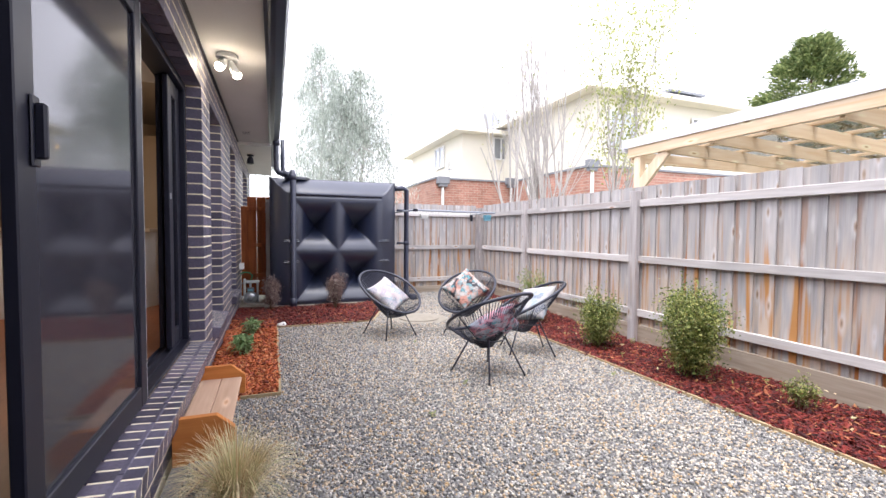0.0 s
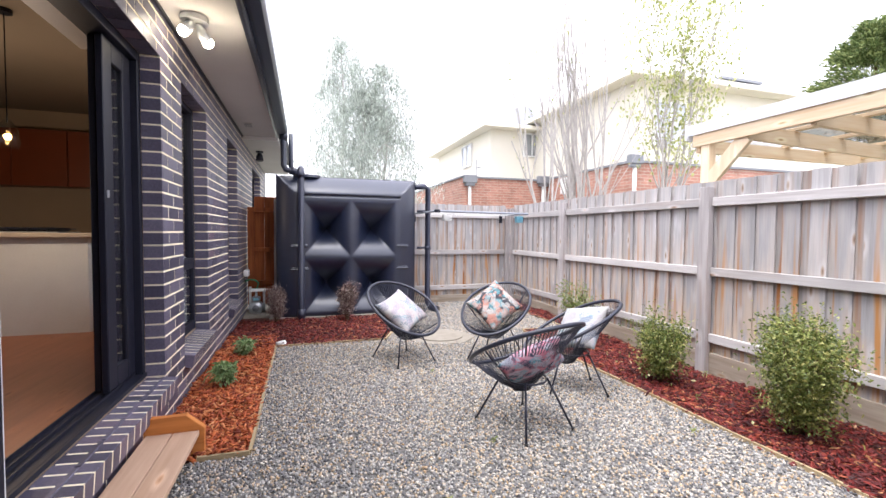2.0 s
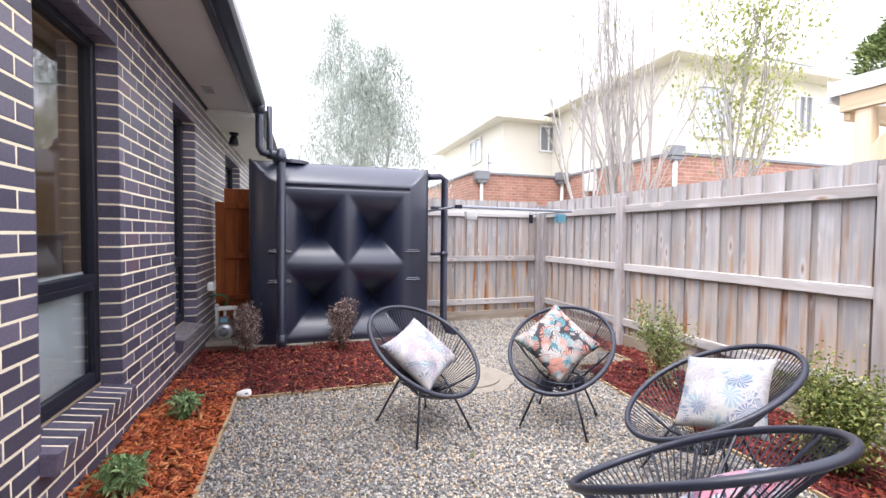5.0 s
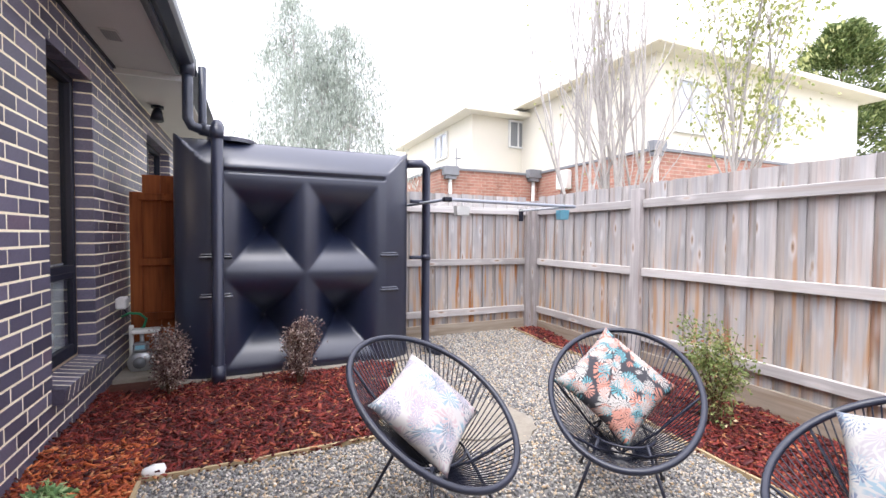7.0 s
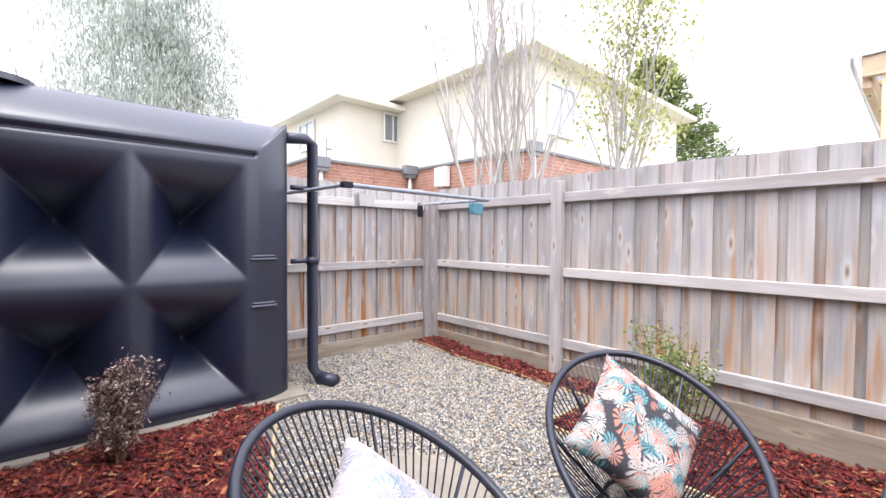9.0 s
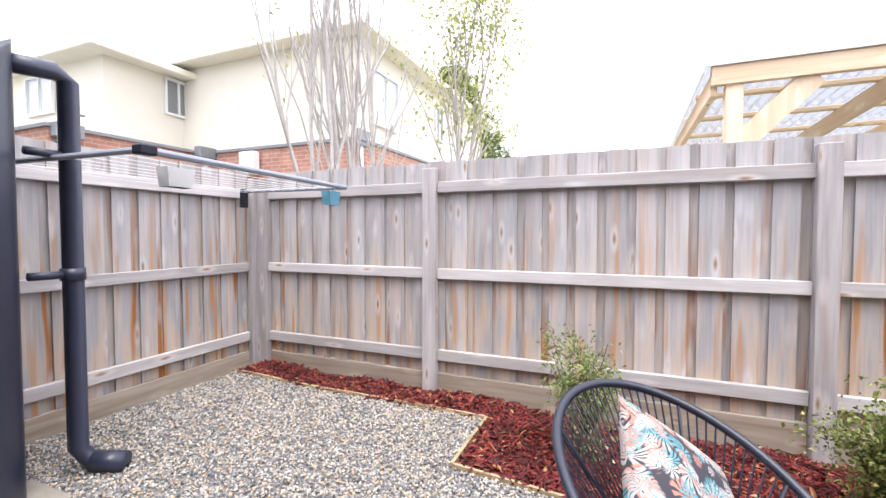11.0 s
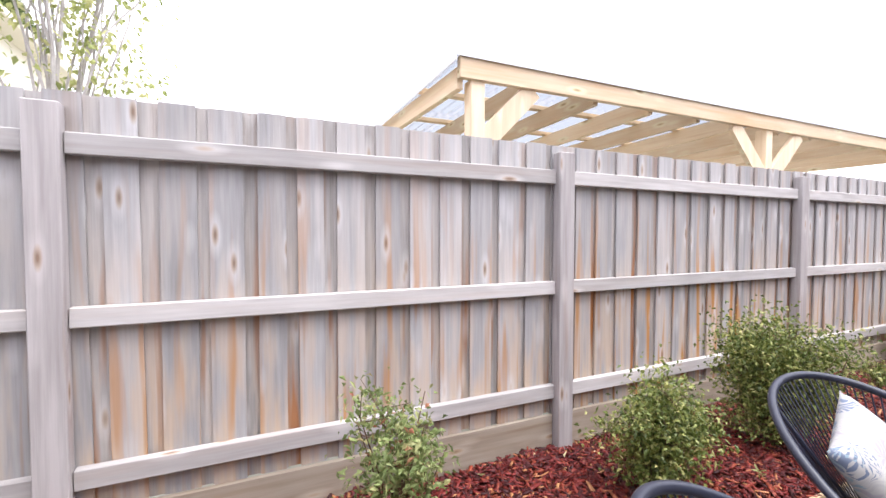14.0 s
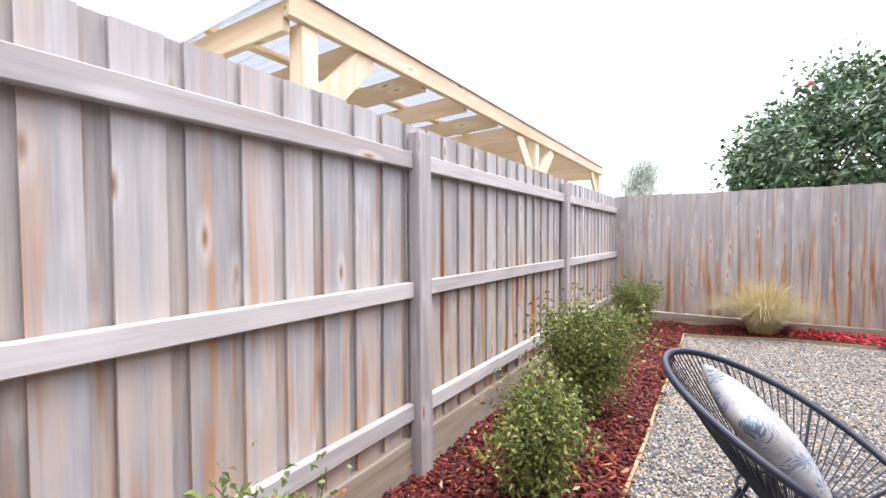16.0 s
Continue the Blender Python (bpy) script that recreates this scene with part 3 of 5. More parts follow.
for k in range(len(prof) - 1):
    gut.faces.new((ends[0][k], ends[1][k], ends[1][k + 1], ends[0][k + 1]))
gutter = thing("roof_gutter", (0, 0, 0), "dark blue-grey steel gutter along the eaves", "gutter")
part("gutter_channel", gut, "gutter", gutter)
part("fascia_board", boxes((-0.045, -0.021, Y0, 7.75, 2.66, 2.83)), "gutter", gutter)
part("gutter_end", boxes((-0.02, 0.115, 7.75, 7.756, 2.66, 2.815)), "gutter", gutter)

# ---- inside, seen through the door ----
FL = 0.37
tagged(part("floor", boxes((-6.2, WALL - 0.27, -2.1, 8.4, FL - 0.1, FL - 0.02)), "floorboard"), "warm timber board floor inside the house", kind="structure")
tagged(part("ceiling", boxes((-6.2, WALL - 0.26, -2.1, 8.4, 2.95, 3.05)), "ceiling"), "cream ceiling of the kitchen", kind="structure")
tagged(part("wall_inner", boxes((-6.3, -6.2, -2.1, 8.4, 0.2, 3.0), (-6.2, WALL - 0.27, 8.4, 8.5, 0.2, 3.0), (-6.2, WALL - 0.27, -2.2, -2.1, 0.2, 3.0)), "plaster"), "plain warm plaster walls of the kitchen", kind="structure")


# ---- fences ----
def paling_mesh(w, h, t, m="fence"):
    bm = bmesh.new()
    box(bm, -t / 2, t / 2, -w / 2, w / 2, 0, h)
    bm.normal_update()
    me = bpy.data.meshes.new("paling")
    bm.to_mesh(me)
    bm.free()
    me.materials.append(M[m])
    return me


def fence(name, start, end, posts, label, top=1.79, rails=((0.247, 0.33), (0.885, 0.965), (1.548, 1.632)), rz=0.0, gap=0.184, seed=1, railed=True, post_top=1.735, plinth=0.14, gapw=0.128):
    """A lapped paling fence along local +y; its rails, posts and plinths face local -x."""
    f = thing(name, start, label, "fence", "boundary fences", rz)
    rg = random.Random(seed)
    inner = [paling_mesh(w, top - plinth + 0.0, 0.014) for w in (gapw, gapw + 0.008, gapw - 0.008)]
    outer = [paling_mesh(w, top - plinth + 0.0, 0.014, "fence_back") for w in (0.112, 0.12)]
    n = int(end / gap) + 1
    for i in range(n):
        y = (i + 0.5) * gap
        if y < end - 0.03:
            o = new("paling", rg.choice(inner))
            o.parent = f
            o.location = (0.085 + rg.uniform(-0.002, 0.002), y + rg.uniform(-0.006, 0.006), plinth + rg.uniform(-0.006, 0.004))
            o.rotation_euler = (rg.gauss(0, 0.003), 0, rg.gauss(0, 0.02))
        y = (i + 1.0) * gap
        if y < end - 0.05:
            o = new("paling", rg.choice(outer))
            o.parent = f
            o.location = (0.1025, y + rg.uniform(-0.008, 0.008), plinth + rg.uniform(-0.006, 0.004))
            o.rotation_euler = (rg.gauss(0, 0.003), 0, 0)
    if railed:
        ps = sorted(posts)
        for p in ps:
            bm = bmesh.new()
            box(bm, 0.0, 0.07, p - 0.055, p + 0.055, -0.16, post_top, bevel=0.004)
            for v in bm.verts:
                v.co.x += 0.004 * math.sin(v.co.z * 3 + p)
                v.co.y += 0.004 * math.sin(v.co.z * 2.3 + p * 2)
            part("post", bm, "post", f)
        lim = [0.0] + [p for p in ps if 0.2 < p < end - 0.2] + [end]
        for lo, hi in rails:
            for a, b in zip(lim, lim[1:]):
                a2, b2 = a + (0.056 if a in ps else 0), b - (0.056 if b in ps else 0)
                dz = rg.uniform(-0.002, 0.002)
                bm = bmesh.new()
                box(bm, 0.034, 0.0765, a2, b2, lo + dz, hi + dz, bevel=0.004)
                part("rail", bm, "rail", f)
        for a, b in zip(lim, lim[1:]):
            bm = bmesh.new()
            box(bm, 0.05, 0.075, a + 0.056, b - 0.056, -0.14, plinth + rg.uniform(-0.01, 0.01), bevel=0.003)
            part("plinth_board", bm, "plinth", f)
    else:
        bm = bmesh.new()
        box(bm, 0.078, 0.108, 0, end, -0.14, plinth - 0.016)
        part("plinth_board", bm, "plinth", f)
    return f


fence("paling_fence", (FENCE, NEAR, 0), FAR - NEAR, [y - NEAR for y in (1.44, 4.0, 6.43, 8.13)], "long weathered grey paling fence with rails, posts and orange tannin stains", seed=2)
fence("paling_fence", (FENCE, FAR, 0), 4.12, [0.0, 2.4, 4.06], "short weathered paling fence behind the clothes line and tank", rz=90, seed=3, gap=0.172)
fence("paling_fence", (FENCE + 0.1, NEAR, 0), 6.5, [], "smooth-faced weathered paling fence closing the yard's near end", rz=90, seed=4, railed=False, top=1.80, plinth=0.10)


# ---- water tank ----
def tank_mesh():
    """Front shell: rolled edges that mitre at the corners, and a two by two field of pinched pyramids."""
    W, H, R = 2.09, 2.09, 0.27
    nx, nz = 150, 150
    bm = bmesh.new()
    grid = []
    for j in range(nz + 1):
        z = H * j / nz
        row = []
        for i in range(nx + 1):
            x = W * i / nx
            d = min(x, W - x, H - z, z + 0.22)
            y = 0.0
            if d < R:
                arc = R - math.sqrt(max(R * R - (R - d) ** 2, 0))
                slope = 1.5 * (R - d) ** 1.25 / R ** 0.25
                y = 0.3 * arc + 0.7 * slope if H - z == d else 0.42 * arc + 0.05 * (1 - d / R)
            # pinched pyramid cells
            cx0, cx1, cz0, cz1 = 0.375, 1.755, 0.03, 1.72
            if cx0 < x < cx1 and cz0 < z < cz1:
                cw, ch = (cx1 - cx0) / 2, (cz1 - cz0) / 2
                u = ((x - cx0) % cw) / cw * 2 - 1
                v = ((z - cz0) % ch) / ch * 2 - 1
                m = max(abs(u), abs(v))
                t = 1 - m
                y += 0.47 * t ** 2.0
            elif 1.765 < z < 1.79 and 0.36 < x < 1.80:
                y += 0.03
            row.append(bm.verts.new((x, y, z)))
        grid.append(row)
    for j in range(nz):
        for i in range(nx):
            bm.faces.new((grid[j][i], grid[j][i + 1], grid[j + 1][i + 1], grid[j + 1][i]))
    back = [[bm.verts.new((v.co.x, 0.68, v.co.z)) for v in r] for r in ([g[0] for g in grid], [g[-1] for g in grid], grid[-1])]
    for line, bk, flip in (([g[0] for g in grid], back[0], 0), ([g[-1] for g in grid], back[1], 1), (grid[-1], back[2], 1)):
        for k in range(len(line) - 1):
            q = (line[k], line[k + 1], bk[k + 1], bk[k])
            bm.faces.new(q[::-1] if flip else q)
    return bm


tank = thing("water_tank", (-0.05, 7.42, 0.03), "slim black polyethylene rainwater tank with a pinched quilted front", "tank")
tb = part("tank_body", tank_mesh(), "tank", tank, smooth=True)
for x, w in ((0.20, 0.26), (1.76, 0.19)):
    for z in (0.68, 1.02):
        bm = bmesh.new()
        for k in range(2):
            box(bm, x + 0.01 * k, x + w - 0.01 * k, -0.02 + 0.008 * k, 0.03, z + 0.026 * k, z + 0.024 + 0.02 * k, bevel=0.009)
        part("moulded_lug", bm, "tank", tank)
bm = bmesh.new()
disc(bm, 0.44, 0.42, 2.07, 2.108, 0.21, 28)
part("tank_lid", bm, "tank", tank)
tagged(part("tank_base", boxes((-0.14, 2.12, 7.37, 8.12, -0.14, 0.028), bevel=0.006), "concrete"), "low sand and concrete base under the tank", "base")


def pipe(name, pts, r, material, label, category="pipe", parts=()):
    e = thing(name, pts[0], label, category, "pipes")
    bm = bmesh.new()
    tube(bm, [Vector(p) - Vector(pts[0]) for p in pts], r, 12)
    part("pipe_run", bm, material, e, smooth=True)
    for p, q, rr, nm in parts:
        bm = bmesh.new()
        tube(bm, [Vector(p) - Vector(pts[0]), Vector(q) - Vector(pts[0])], rr, 12)
        part(nm, bm, material, e, smooth=True)
    return e


pipe("overflow_pipe", [(0.30, 7.30, 0.03), (0.30, 7.33, 0.12), (0.30, 7.33, 2.12), (0.30, 7.38, 2.17), (0.30, 7.5, 2.18)], 0.047, "pipe", "tall dark overflow pipe standing before the tank", parts=[((0.30, 7.32, 0.0), (0.30, 7.33, 0.16), 0.056, "foot_socket"), ((0.30, 7.33, 2.05), (0.30, 7.33, 2.14), 0.055, "collar")])
pipe("drain_pipe", [(2.0, 7.6, 2.0), (2.2, 7.6, 2.02), (2.26, 7.6, 1.98), (2.26, 7.6, 0.14), (2.30, 7.55, 0.06), (2.36, 7.45, 0.045)], 0.045, "pipe", "dark drain pipe running down beside the tank", parts=[((2.26, 7.6, 1.0), (2.26, 7.6, 1.06), 0.053, "collar"), ((2.08, 7.6, 1.03), (2.26, 7.6, 1.03), 0.02, "bracket"), ((2.08, 7.6, 1.62), (2.26, 7.6, 1.62), 0.02, "bracket"), ((2.30, 7.55, 0.06), (2.38, 7.42, 0.045), 0.055, "foot_elbow")])
pipe("down_pipe", [(0.06, 7.6, 2.72), (0.06, 7.6, 2.5), (0.06, 7.6, 2.25), (0.09, 7.6, 2.19), (0.15, 7.62, 2.175), (0.26, 7.68, 2.165)], 0.043, "gutter", "dark down pipe from gutter to tank", parts=[((0.06, 7.6, 2.62), (0.06, 7.6, 2.75), 0.056, "collar"), ((0.15, 7.62, 2.175), (0.27, 7.68, 2.165), 0.052, "elbow")])
pipe("down_pipe", [(0.16, 7.72, 2.74), (0.16, 7.72, 2.25), (0.22, 7.74, 2.15)], 0.034, "gutter", "thinner dark down pipe behind the first")


# ---- chairs ----
def chair(name, x, y, rz, label):
    """Round corded chair; it faces local +y."""
    e = thing(name, (x, y, float(fall(x, y))), label, "chair", "round corded garden chairs", rz)
    N, wide, long, tilt, cz = 88, 0.340, 0.443, radians(28.2), 0.542
    rim = []
    for k in range(N):
        t = 2 * math.pi * k / N
        u, v, w = wide * math.cos(t), long * math.sin(t), 0.022 * (math.cos(t) ** 2 - 0.5)
        rim.append(Vector((u, v * math.cos(tilt) + w * math.sin(tilt), cz - v * math.sin(tilt) + w * math.cos(tilt))))
    low = [Vector((0.055 * math.cos(t), 0.02 + 0.055 * math.sin(t), 0.235 - 0.01 * math.sin(t))) for t in (2 * math.pi * k / N for k in range(N))]
    part("rim", tube(bmesh.new(), rim, 0.0145, 10, True), "cord", e, "thick black rim wrapped in cord", smooth=True)
    part("lower_ring", tube(bmesh.new(), low[::4], 0.009, 6, True), "cord", e, smooth=True)
    bm = bmesh.new()
    for k in range(N):
        p, q = rim[k], low[k]
        sag = Vector((0, 0, -0.016))
        tube(bm, [p, p.lerp(q, 0.4) + sag, p.lerp(q, 0.75) + sag * 0.9, q], 0.0028, 4, caps=False)
    tagged(part("cord_webbing", bm, "cord", e, "taut black cords strung from rim to ring"), kind="stuff")
    for k, kk in ((0, N // 2), (N // 8, 5 * N // 8), (3 * N // 8, 7 * N // 8)):
        p, q = rim[k], rim[kk]
        part("brace", tube(bmesh.new(), [p, p.lerp(Vector((0, 0.02, 0.225)), 0.55) + Vector((0, 0, -0.022)), Vector((0, 0.02, 0.225)), q.lerp(Vector((0, 0.02, 0.225)), 0.55) + Vector((0, 0, -0.022)), q], 0.006, 6), "cord", e)
    ring = [Vector((0.15 * math.cos(t), 0.15 * math.sin(t), 0.315)) for t in (2 * math.pi * k / 24 for k in range(24))]
    part("leg_ring", tube(bmesh.new(), ring, 0.006, 6, True), "cord", e, smooth=True)
    for deg in (48, 134, 230, 310):
        c, s = math.cos(radians(deg)), math.sin(radians(deg))
        leg = part("leg", tube(bmesh.new(), [(0.15 * c, 0.15 * s, 0.325), (0.32 * c, 0.32 * s, 0.008)], 0.0075, 8), "cord", e, smooth=True)
        part("rubber_foot", tube(bmesh.new(), [(0.318 * c, 0.318 * s, 0.016), (0.322 * c, 0.322 * s, 0.0)], 0.0115, 8), "rubber", leg, smooth=True)
    return e


CHAIRS = [("garden_chair", 1.287, 5.020, -159, "black corded round chair on gravel before the water tank"),
          ("garden_chair", 2.223, 4.845, 134.5, "black corded round chair beside the round concrete cover"),
          ("garden_chair", 2.498, 3.931, 72.5, "black corded round chair near the fence shrubs"),
          ("garden_chair", 1.745, 3.355, 15, "black corded round chair with its back towards the house door")]
for c in CHAIRS:
    chair(*c)


def cushion_material(name, base, stops, scale=9.0):
    """Printed cotton with scattered palm fronds in several colours."""
    m, n, l, b = mat(name, 0.9, 0, 0.15)
    co = n.new("ShaderNodeTexCoord").outputs["Object"]
    col = None
    warp = n.new("ShaderNodeTexNoise")
    warp.inputs["Scale"].default_value = 7
    l.new(co, warp.inputs["Vector"])
    add = n.new("ShaderNodeMixRGB")
    add.blend_type, add.inputs[0].default_value = "ADD", 0.12
    l.new(co, add.inputs[1])
    l.new(warp.outputs["Color"], add.inputs[2])
    prev = base
    for i, c in enumerate(stops):
        mp = n.new("ShaderNodeMapping")
        mp.inputs["Location"].default_value = (i * 3.7, i * 1.9, i * 5.1)
        l.new(add.outputs[0], mp.inputs["Vector"])
        vo = n.new("ShaderNodeTexVoronoi")
        vo.inputs["Scale"].default_value = scale + i
        l.new(mp.outputs[0], vo.inputs["Vector"])
        near = ramp(n, [(0.41, (1, 1, 1)), (0.48, (0, 0, 0))])
        l.new(vo.outputs["Distance"], near.inputs[0])
        # fronds: spokes about each cell's own centre
        sub = n.new("ShaderNodeVectorMath")
        sub.operation = "SUBTRACT"
        l.new(mp.outputs[0], sub.inputs[0])
        l.new(vo.outputs["Position"], sub.inputs[1])
        sp = n.new("ShaderNodeSeparateXYZ")
        l.new(sub.outputs[0], sp.inputs[0])
        at = n.new("ShaderNodeMath")
        at.operation = "ARCTAN2"
        l.new(sp.outputs[0], at.inputs[0])
        l.new(sp.outputs[2], at.inputs[1])
        mu = n.new("ShaderNodeMath")
        mu.operation, mu.inputs[1].default_value = "MULTIPLY", 11 + i
        l.new(at.outputs[0], mu.inputs[0])
        si = n.new("ShaderNodeMath")
        si.operation = "SINE"
        l.new(mu.outputs[0], si.inputs[0])
        sr = ramp(n, [(0.32, (0, 0, 0)), (0.42, (1, 1, 1))])
        hf = n.new("ShaderNodeMapRange")
        hf.inputs[1].default_value, hf.inputs[2].default_value = -1, 1
        l.new(si.outputs[0], hf.inputs[0])
        l.new(hf.outputs[0], sr.inputs[0])
        mk = mix(n, l, "MULTIPLY", 1.0, near.outputs[0], sr.outputs[0])
        prev = mix(n, l, "MIX", mk, prev, c)
    l.new(prev, b.inputs["Base Color"])
    bump(n, l, b, noise_tex(n, l, co, 300, 2), 0.15, 0.001)
    return m


M["print_pale"] = cushion_material("pale_floral_cotton", (0.45, 0.43, 0.425), [(0.22, 0.31, 0.36), (0.42, 0.33, 0.34), (0.18, 0.20, 0.24), (0.45, 0.43, 0.42), (0.32, 0.30, 0.35)], 7)
M["print_coral"] = cushion_material("coral_leaf_cotton", (0.055, 0.055, 0.065), [(0.44, 0.42, 0.40), (0.46, 0.21, 0.16), (0.12, 0.30, 0.34), (0.48, 0.25, 0.20), (0.42, 0.40, 0.38)], 10)
M["print_blue"] = cushion_material("pale_blue_leaf_cotton", (0.38, 0.375, 0.37), [(0.23, 0.31, 0.36), (0.33, 0.31, 0.33), (0.15, 0.18, 0.25), (0.41, 0.40, 0.385)], 7)
M["print_bright"] = cushion_material("bright_leaf_cotton", (0.40, 0.22, 0.27), [(0.035, 0.045, 0.08), (0.10, 0.32, 0.38), (0.42, 0.12, 0.17), (0.03, 0.04, 0.07), (0.36, 0.38, 0.44)], 12)


def cushion(x, y, z, material, rx, ry, rz, label, size=0.43):
    """A square stuffed cushion standing on its corner; its face looks along local y."""
    bm = bmesh.new()
    n = 22
    rg = random.Random(round(x * 100))
    def point(i, j, side):
        u, v = 2 * i / n - 1, 2 * j / n - 1
        pinch = 1 - 0.10 * (1 - abs(v) ** 2) * abs(u) ** 3
        pin2 = 1 - 0.10 * (1 - abs(u) ** 2) * abs(v) ** 3
        t = (max((1 - u * u) * (1 - v * v), 0)) ** 0.42 * 0.075
        w = noise.noise(Vector((u * 1.7 + x, v * 1.7, side))) * 0.012 * (1 - max(abs(u), abs(v)) ** 4)
        p = Vector((u * pinch * size / 2, side * t + w, v * pin2 * size / 2))
        return p
    for side in (-1, 1):
        g = [[bm.verts.new(point(i, j, side)) for i in range(n + 1)] for j in range(n + 1)]
        for j in range(n):
            for i in range(n):
                q = (g[j][i], g[j][i + 1], g[j + 1][i + 1], g[j + 1][i])
                bm.faces.new(q if side < 0 else q[::-1])
    bmesh.ops.remove_doubles(bm, verts=bm.verts[:], dist=0.0004)
    for v in bm.verts:
        v.co = Matrix.Rotation(radians(45), 3, "Y") @ v.co
    ob = part("cushion", bm, material, None, smooth=True)
    ob.matrix_world = pose(x, y, z, rx, ry, rz)
    return tagged(ob, label, "cushion", "scatter cushions")


for at, m, label in zip(((1.285, 5.062, 0.485, -49, 15, 11), (2.22, 4.887, 0.535, -37, 2, -25), (2.57, 3.91, 0.485, -46, 22, -102), (1.75, 3.25, 0.445, -44, -4, -165)), ("print_pale", "print_coral", "print_blue", "print_bright"), 
        ("white cushion with pale pink and blue leaves on a chair", "charcoal and white cushion printed with coral and teal fronds", "white cushion printed with soft blue leaves on a chair", "pink cushion printed with teal and dark leaves on a chair")):
    cushion(*at[:3], m, *at[3:], label)


# ---- plants ----
def plant_parts(name, place, label, category, group, n, height, width, leaf, leaf_w, material, stems, seed, base=0.12, stem_mat="twig", taper=0.5, shape=None):
    e = thing(name, (place[0], place[1], place[2] + float(fall(place[0], place[1]))), label, category, group)
    rg = np.random.default_rng(seed)
    bm = bmesh.new()
    ends = []
    for s in range(stems):
        a, lean = rg.uniform(0, 2 * np.pi), rg.uniform(0.1, 0.9)
        top = Vector((math.cos(a) * width * 0.42 * lean, math.sin(a) * width * 0.42 * lean, height * rg.uniform(0.7, 1.02) * (1 - 0.15 * lean)))
        mid = Vector((top.x * 0.35, top.y * 0.35, top.z * 0.5)) + Vector(rg.normal(0, 0.012, 3).tolist())
        tube(bm, [Vector((top.x * 0.08, top.y * 0.08, -0.03)), mid, top], [0.006, 0.004, 0.0018], 5)
        ends += [(mid, top)]
        for b in range(5):
            t = rg.uniform(0.15, 0.95)
            p = mid.lerp(top, t) if rg.random() < 0.65 else Vector((top.x * 0.08, top.y * 0.08, 0.03)).lerp(mid, rg.uniform(0.4, 1))
            q = p + Vector(rg.normal(0, 1, 3).tolist()).normalized() * width * 0.22 + Vector((0, 0, height * 0.09))
            tube(bm, [p, q], [0.003, 0.001], 4)
            ends.append((p, q))
    part("stem", bm, stem_mat, e)
    k = rg.integers(0, len(ends), n)
    t = rg.beta(1.6, 1.0, n)
    A, B = np.array([tuple(v[0]) for v in ends])[k], np.array([tuple(v[1]) for v in ends])[k]
    c = A + (B - A) * t[:, None]
    d = rg.normal(0, 1, (n, 3)) + np.array([0, 0, 0.55])
    c += rg.normal(0, width * 0.075, (n, 3))
    c[:, 2] = np.maximum(c[:, 2], 0.02 + base * rg.random(n))
    ob = leaves("foliage", c, d, leaf, leaf_w, material, e, seed + 1)
    tagged(ob, kind="stuff")
    return e


GREEN = [(0.0, (0.06, 0.09, 0.018)), (0.45, (0.155, 0.20, 0.045)), (0.8, (0.30, 0.33, 0.09)), (1.0, (0.48, 0.45, 0.17))]
M["twig"] = simple("brown_twig", (0.16, 0.10, 0.06), (0.10, 0.06, 0.04), 0.9, scale=20, bumps=0.1)
M["bark_pale"] = simple("pale_grey_bark", (0.52, 0.49, 0.46), (0.32, 0.295, 0.275), 0.9, scale=7, bumps=0.3, fine=30)
M["leaf"] = per_piece("shrub_leaf", GREEN, 0.42, True, 20, 0.0, spec=0.5, translucent=0.25)
M["leaf_light"] = per_piece("fresh_shrub_leaf", [(0.0, (0.11, 0.15, 0.045)), (0.6, (0.27, 0.34, 0.12)), (0.92, (0.42, 0.43, 0.19)), (1.0, (0.42, 0.16, 0.10))], 0.45, True, 20, 0.0, translucent=0.3)
M["leaf_purple"] = per_piece("purple_leaf", [(0.0, (0.06, 0.03, 0.035)), (0.4, (0.20, 0.12, 0.11)), (0.75, (0.34, 0.25, 0.20)), (1.0, (0.55, 0.48, 0.43))], 0.5, True, 20, 0.0, translucent=0.2)
M["leaf_grey"] = per_piece("grey_green_leaf", [(0.0, (0.10, 0.20, 0.08)), (0.6, (0.24, 0.38, 0.15)), (1.0, (0.42, 0.52, 0.28))], 0.6, True, 20, 0.0, translucent=0.25)
M["leaf_young"] = per_piece("young_tree_leaf", [(0.0, (0.26, 0.31, 0.10)), (0.6, (0.44, 0.47, 0.18)), (1.0, (0.62, 0.60, 0.32))], 0.5, True, 20, 0.0, translucent=0.4)
# grey-green gum leaves, paled so the haze over the far crowns is in their colour
M["leaf_gum_hazed"] = per_piece("hazed_gum_leaf", [(0.0, (0.32, 0.36, 0.31)), (0.6, (0.46, 0.51, 0.45)), (1.0, (0.62, 0.65, 0.59))], 0.6, True, 5, 0.0, translucent=0.3)
M["leaf_conifer"] = per_piece("conifer_leaf", [(0.0, (0.06, 0.10, 0.03)), (0.6, (0.17, 0.22, 0.075)), (1.0, (0.32, 0.36, 0.14))], 0.7, True, 5, 0.0, translucent=0.1)
M["leaf_camellia"] = per_piece("camellia_leaf", [(0.0, (0.03, 0.065, 0.035)), (0.6, (0.09, 0.16, 0.075)), (1.0, (0.22, 0.30, 0.16))], 0.3, True, 5, 0.0, translucent=0.08)
M["petal"] = per_piece("red_petal", [(0.0, (0.55, 0.02, 0.03)), (1.0, (0.75, 0.10, 0.12))], 0.6, True, 20, 0.0)
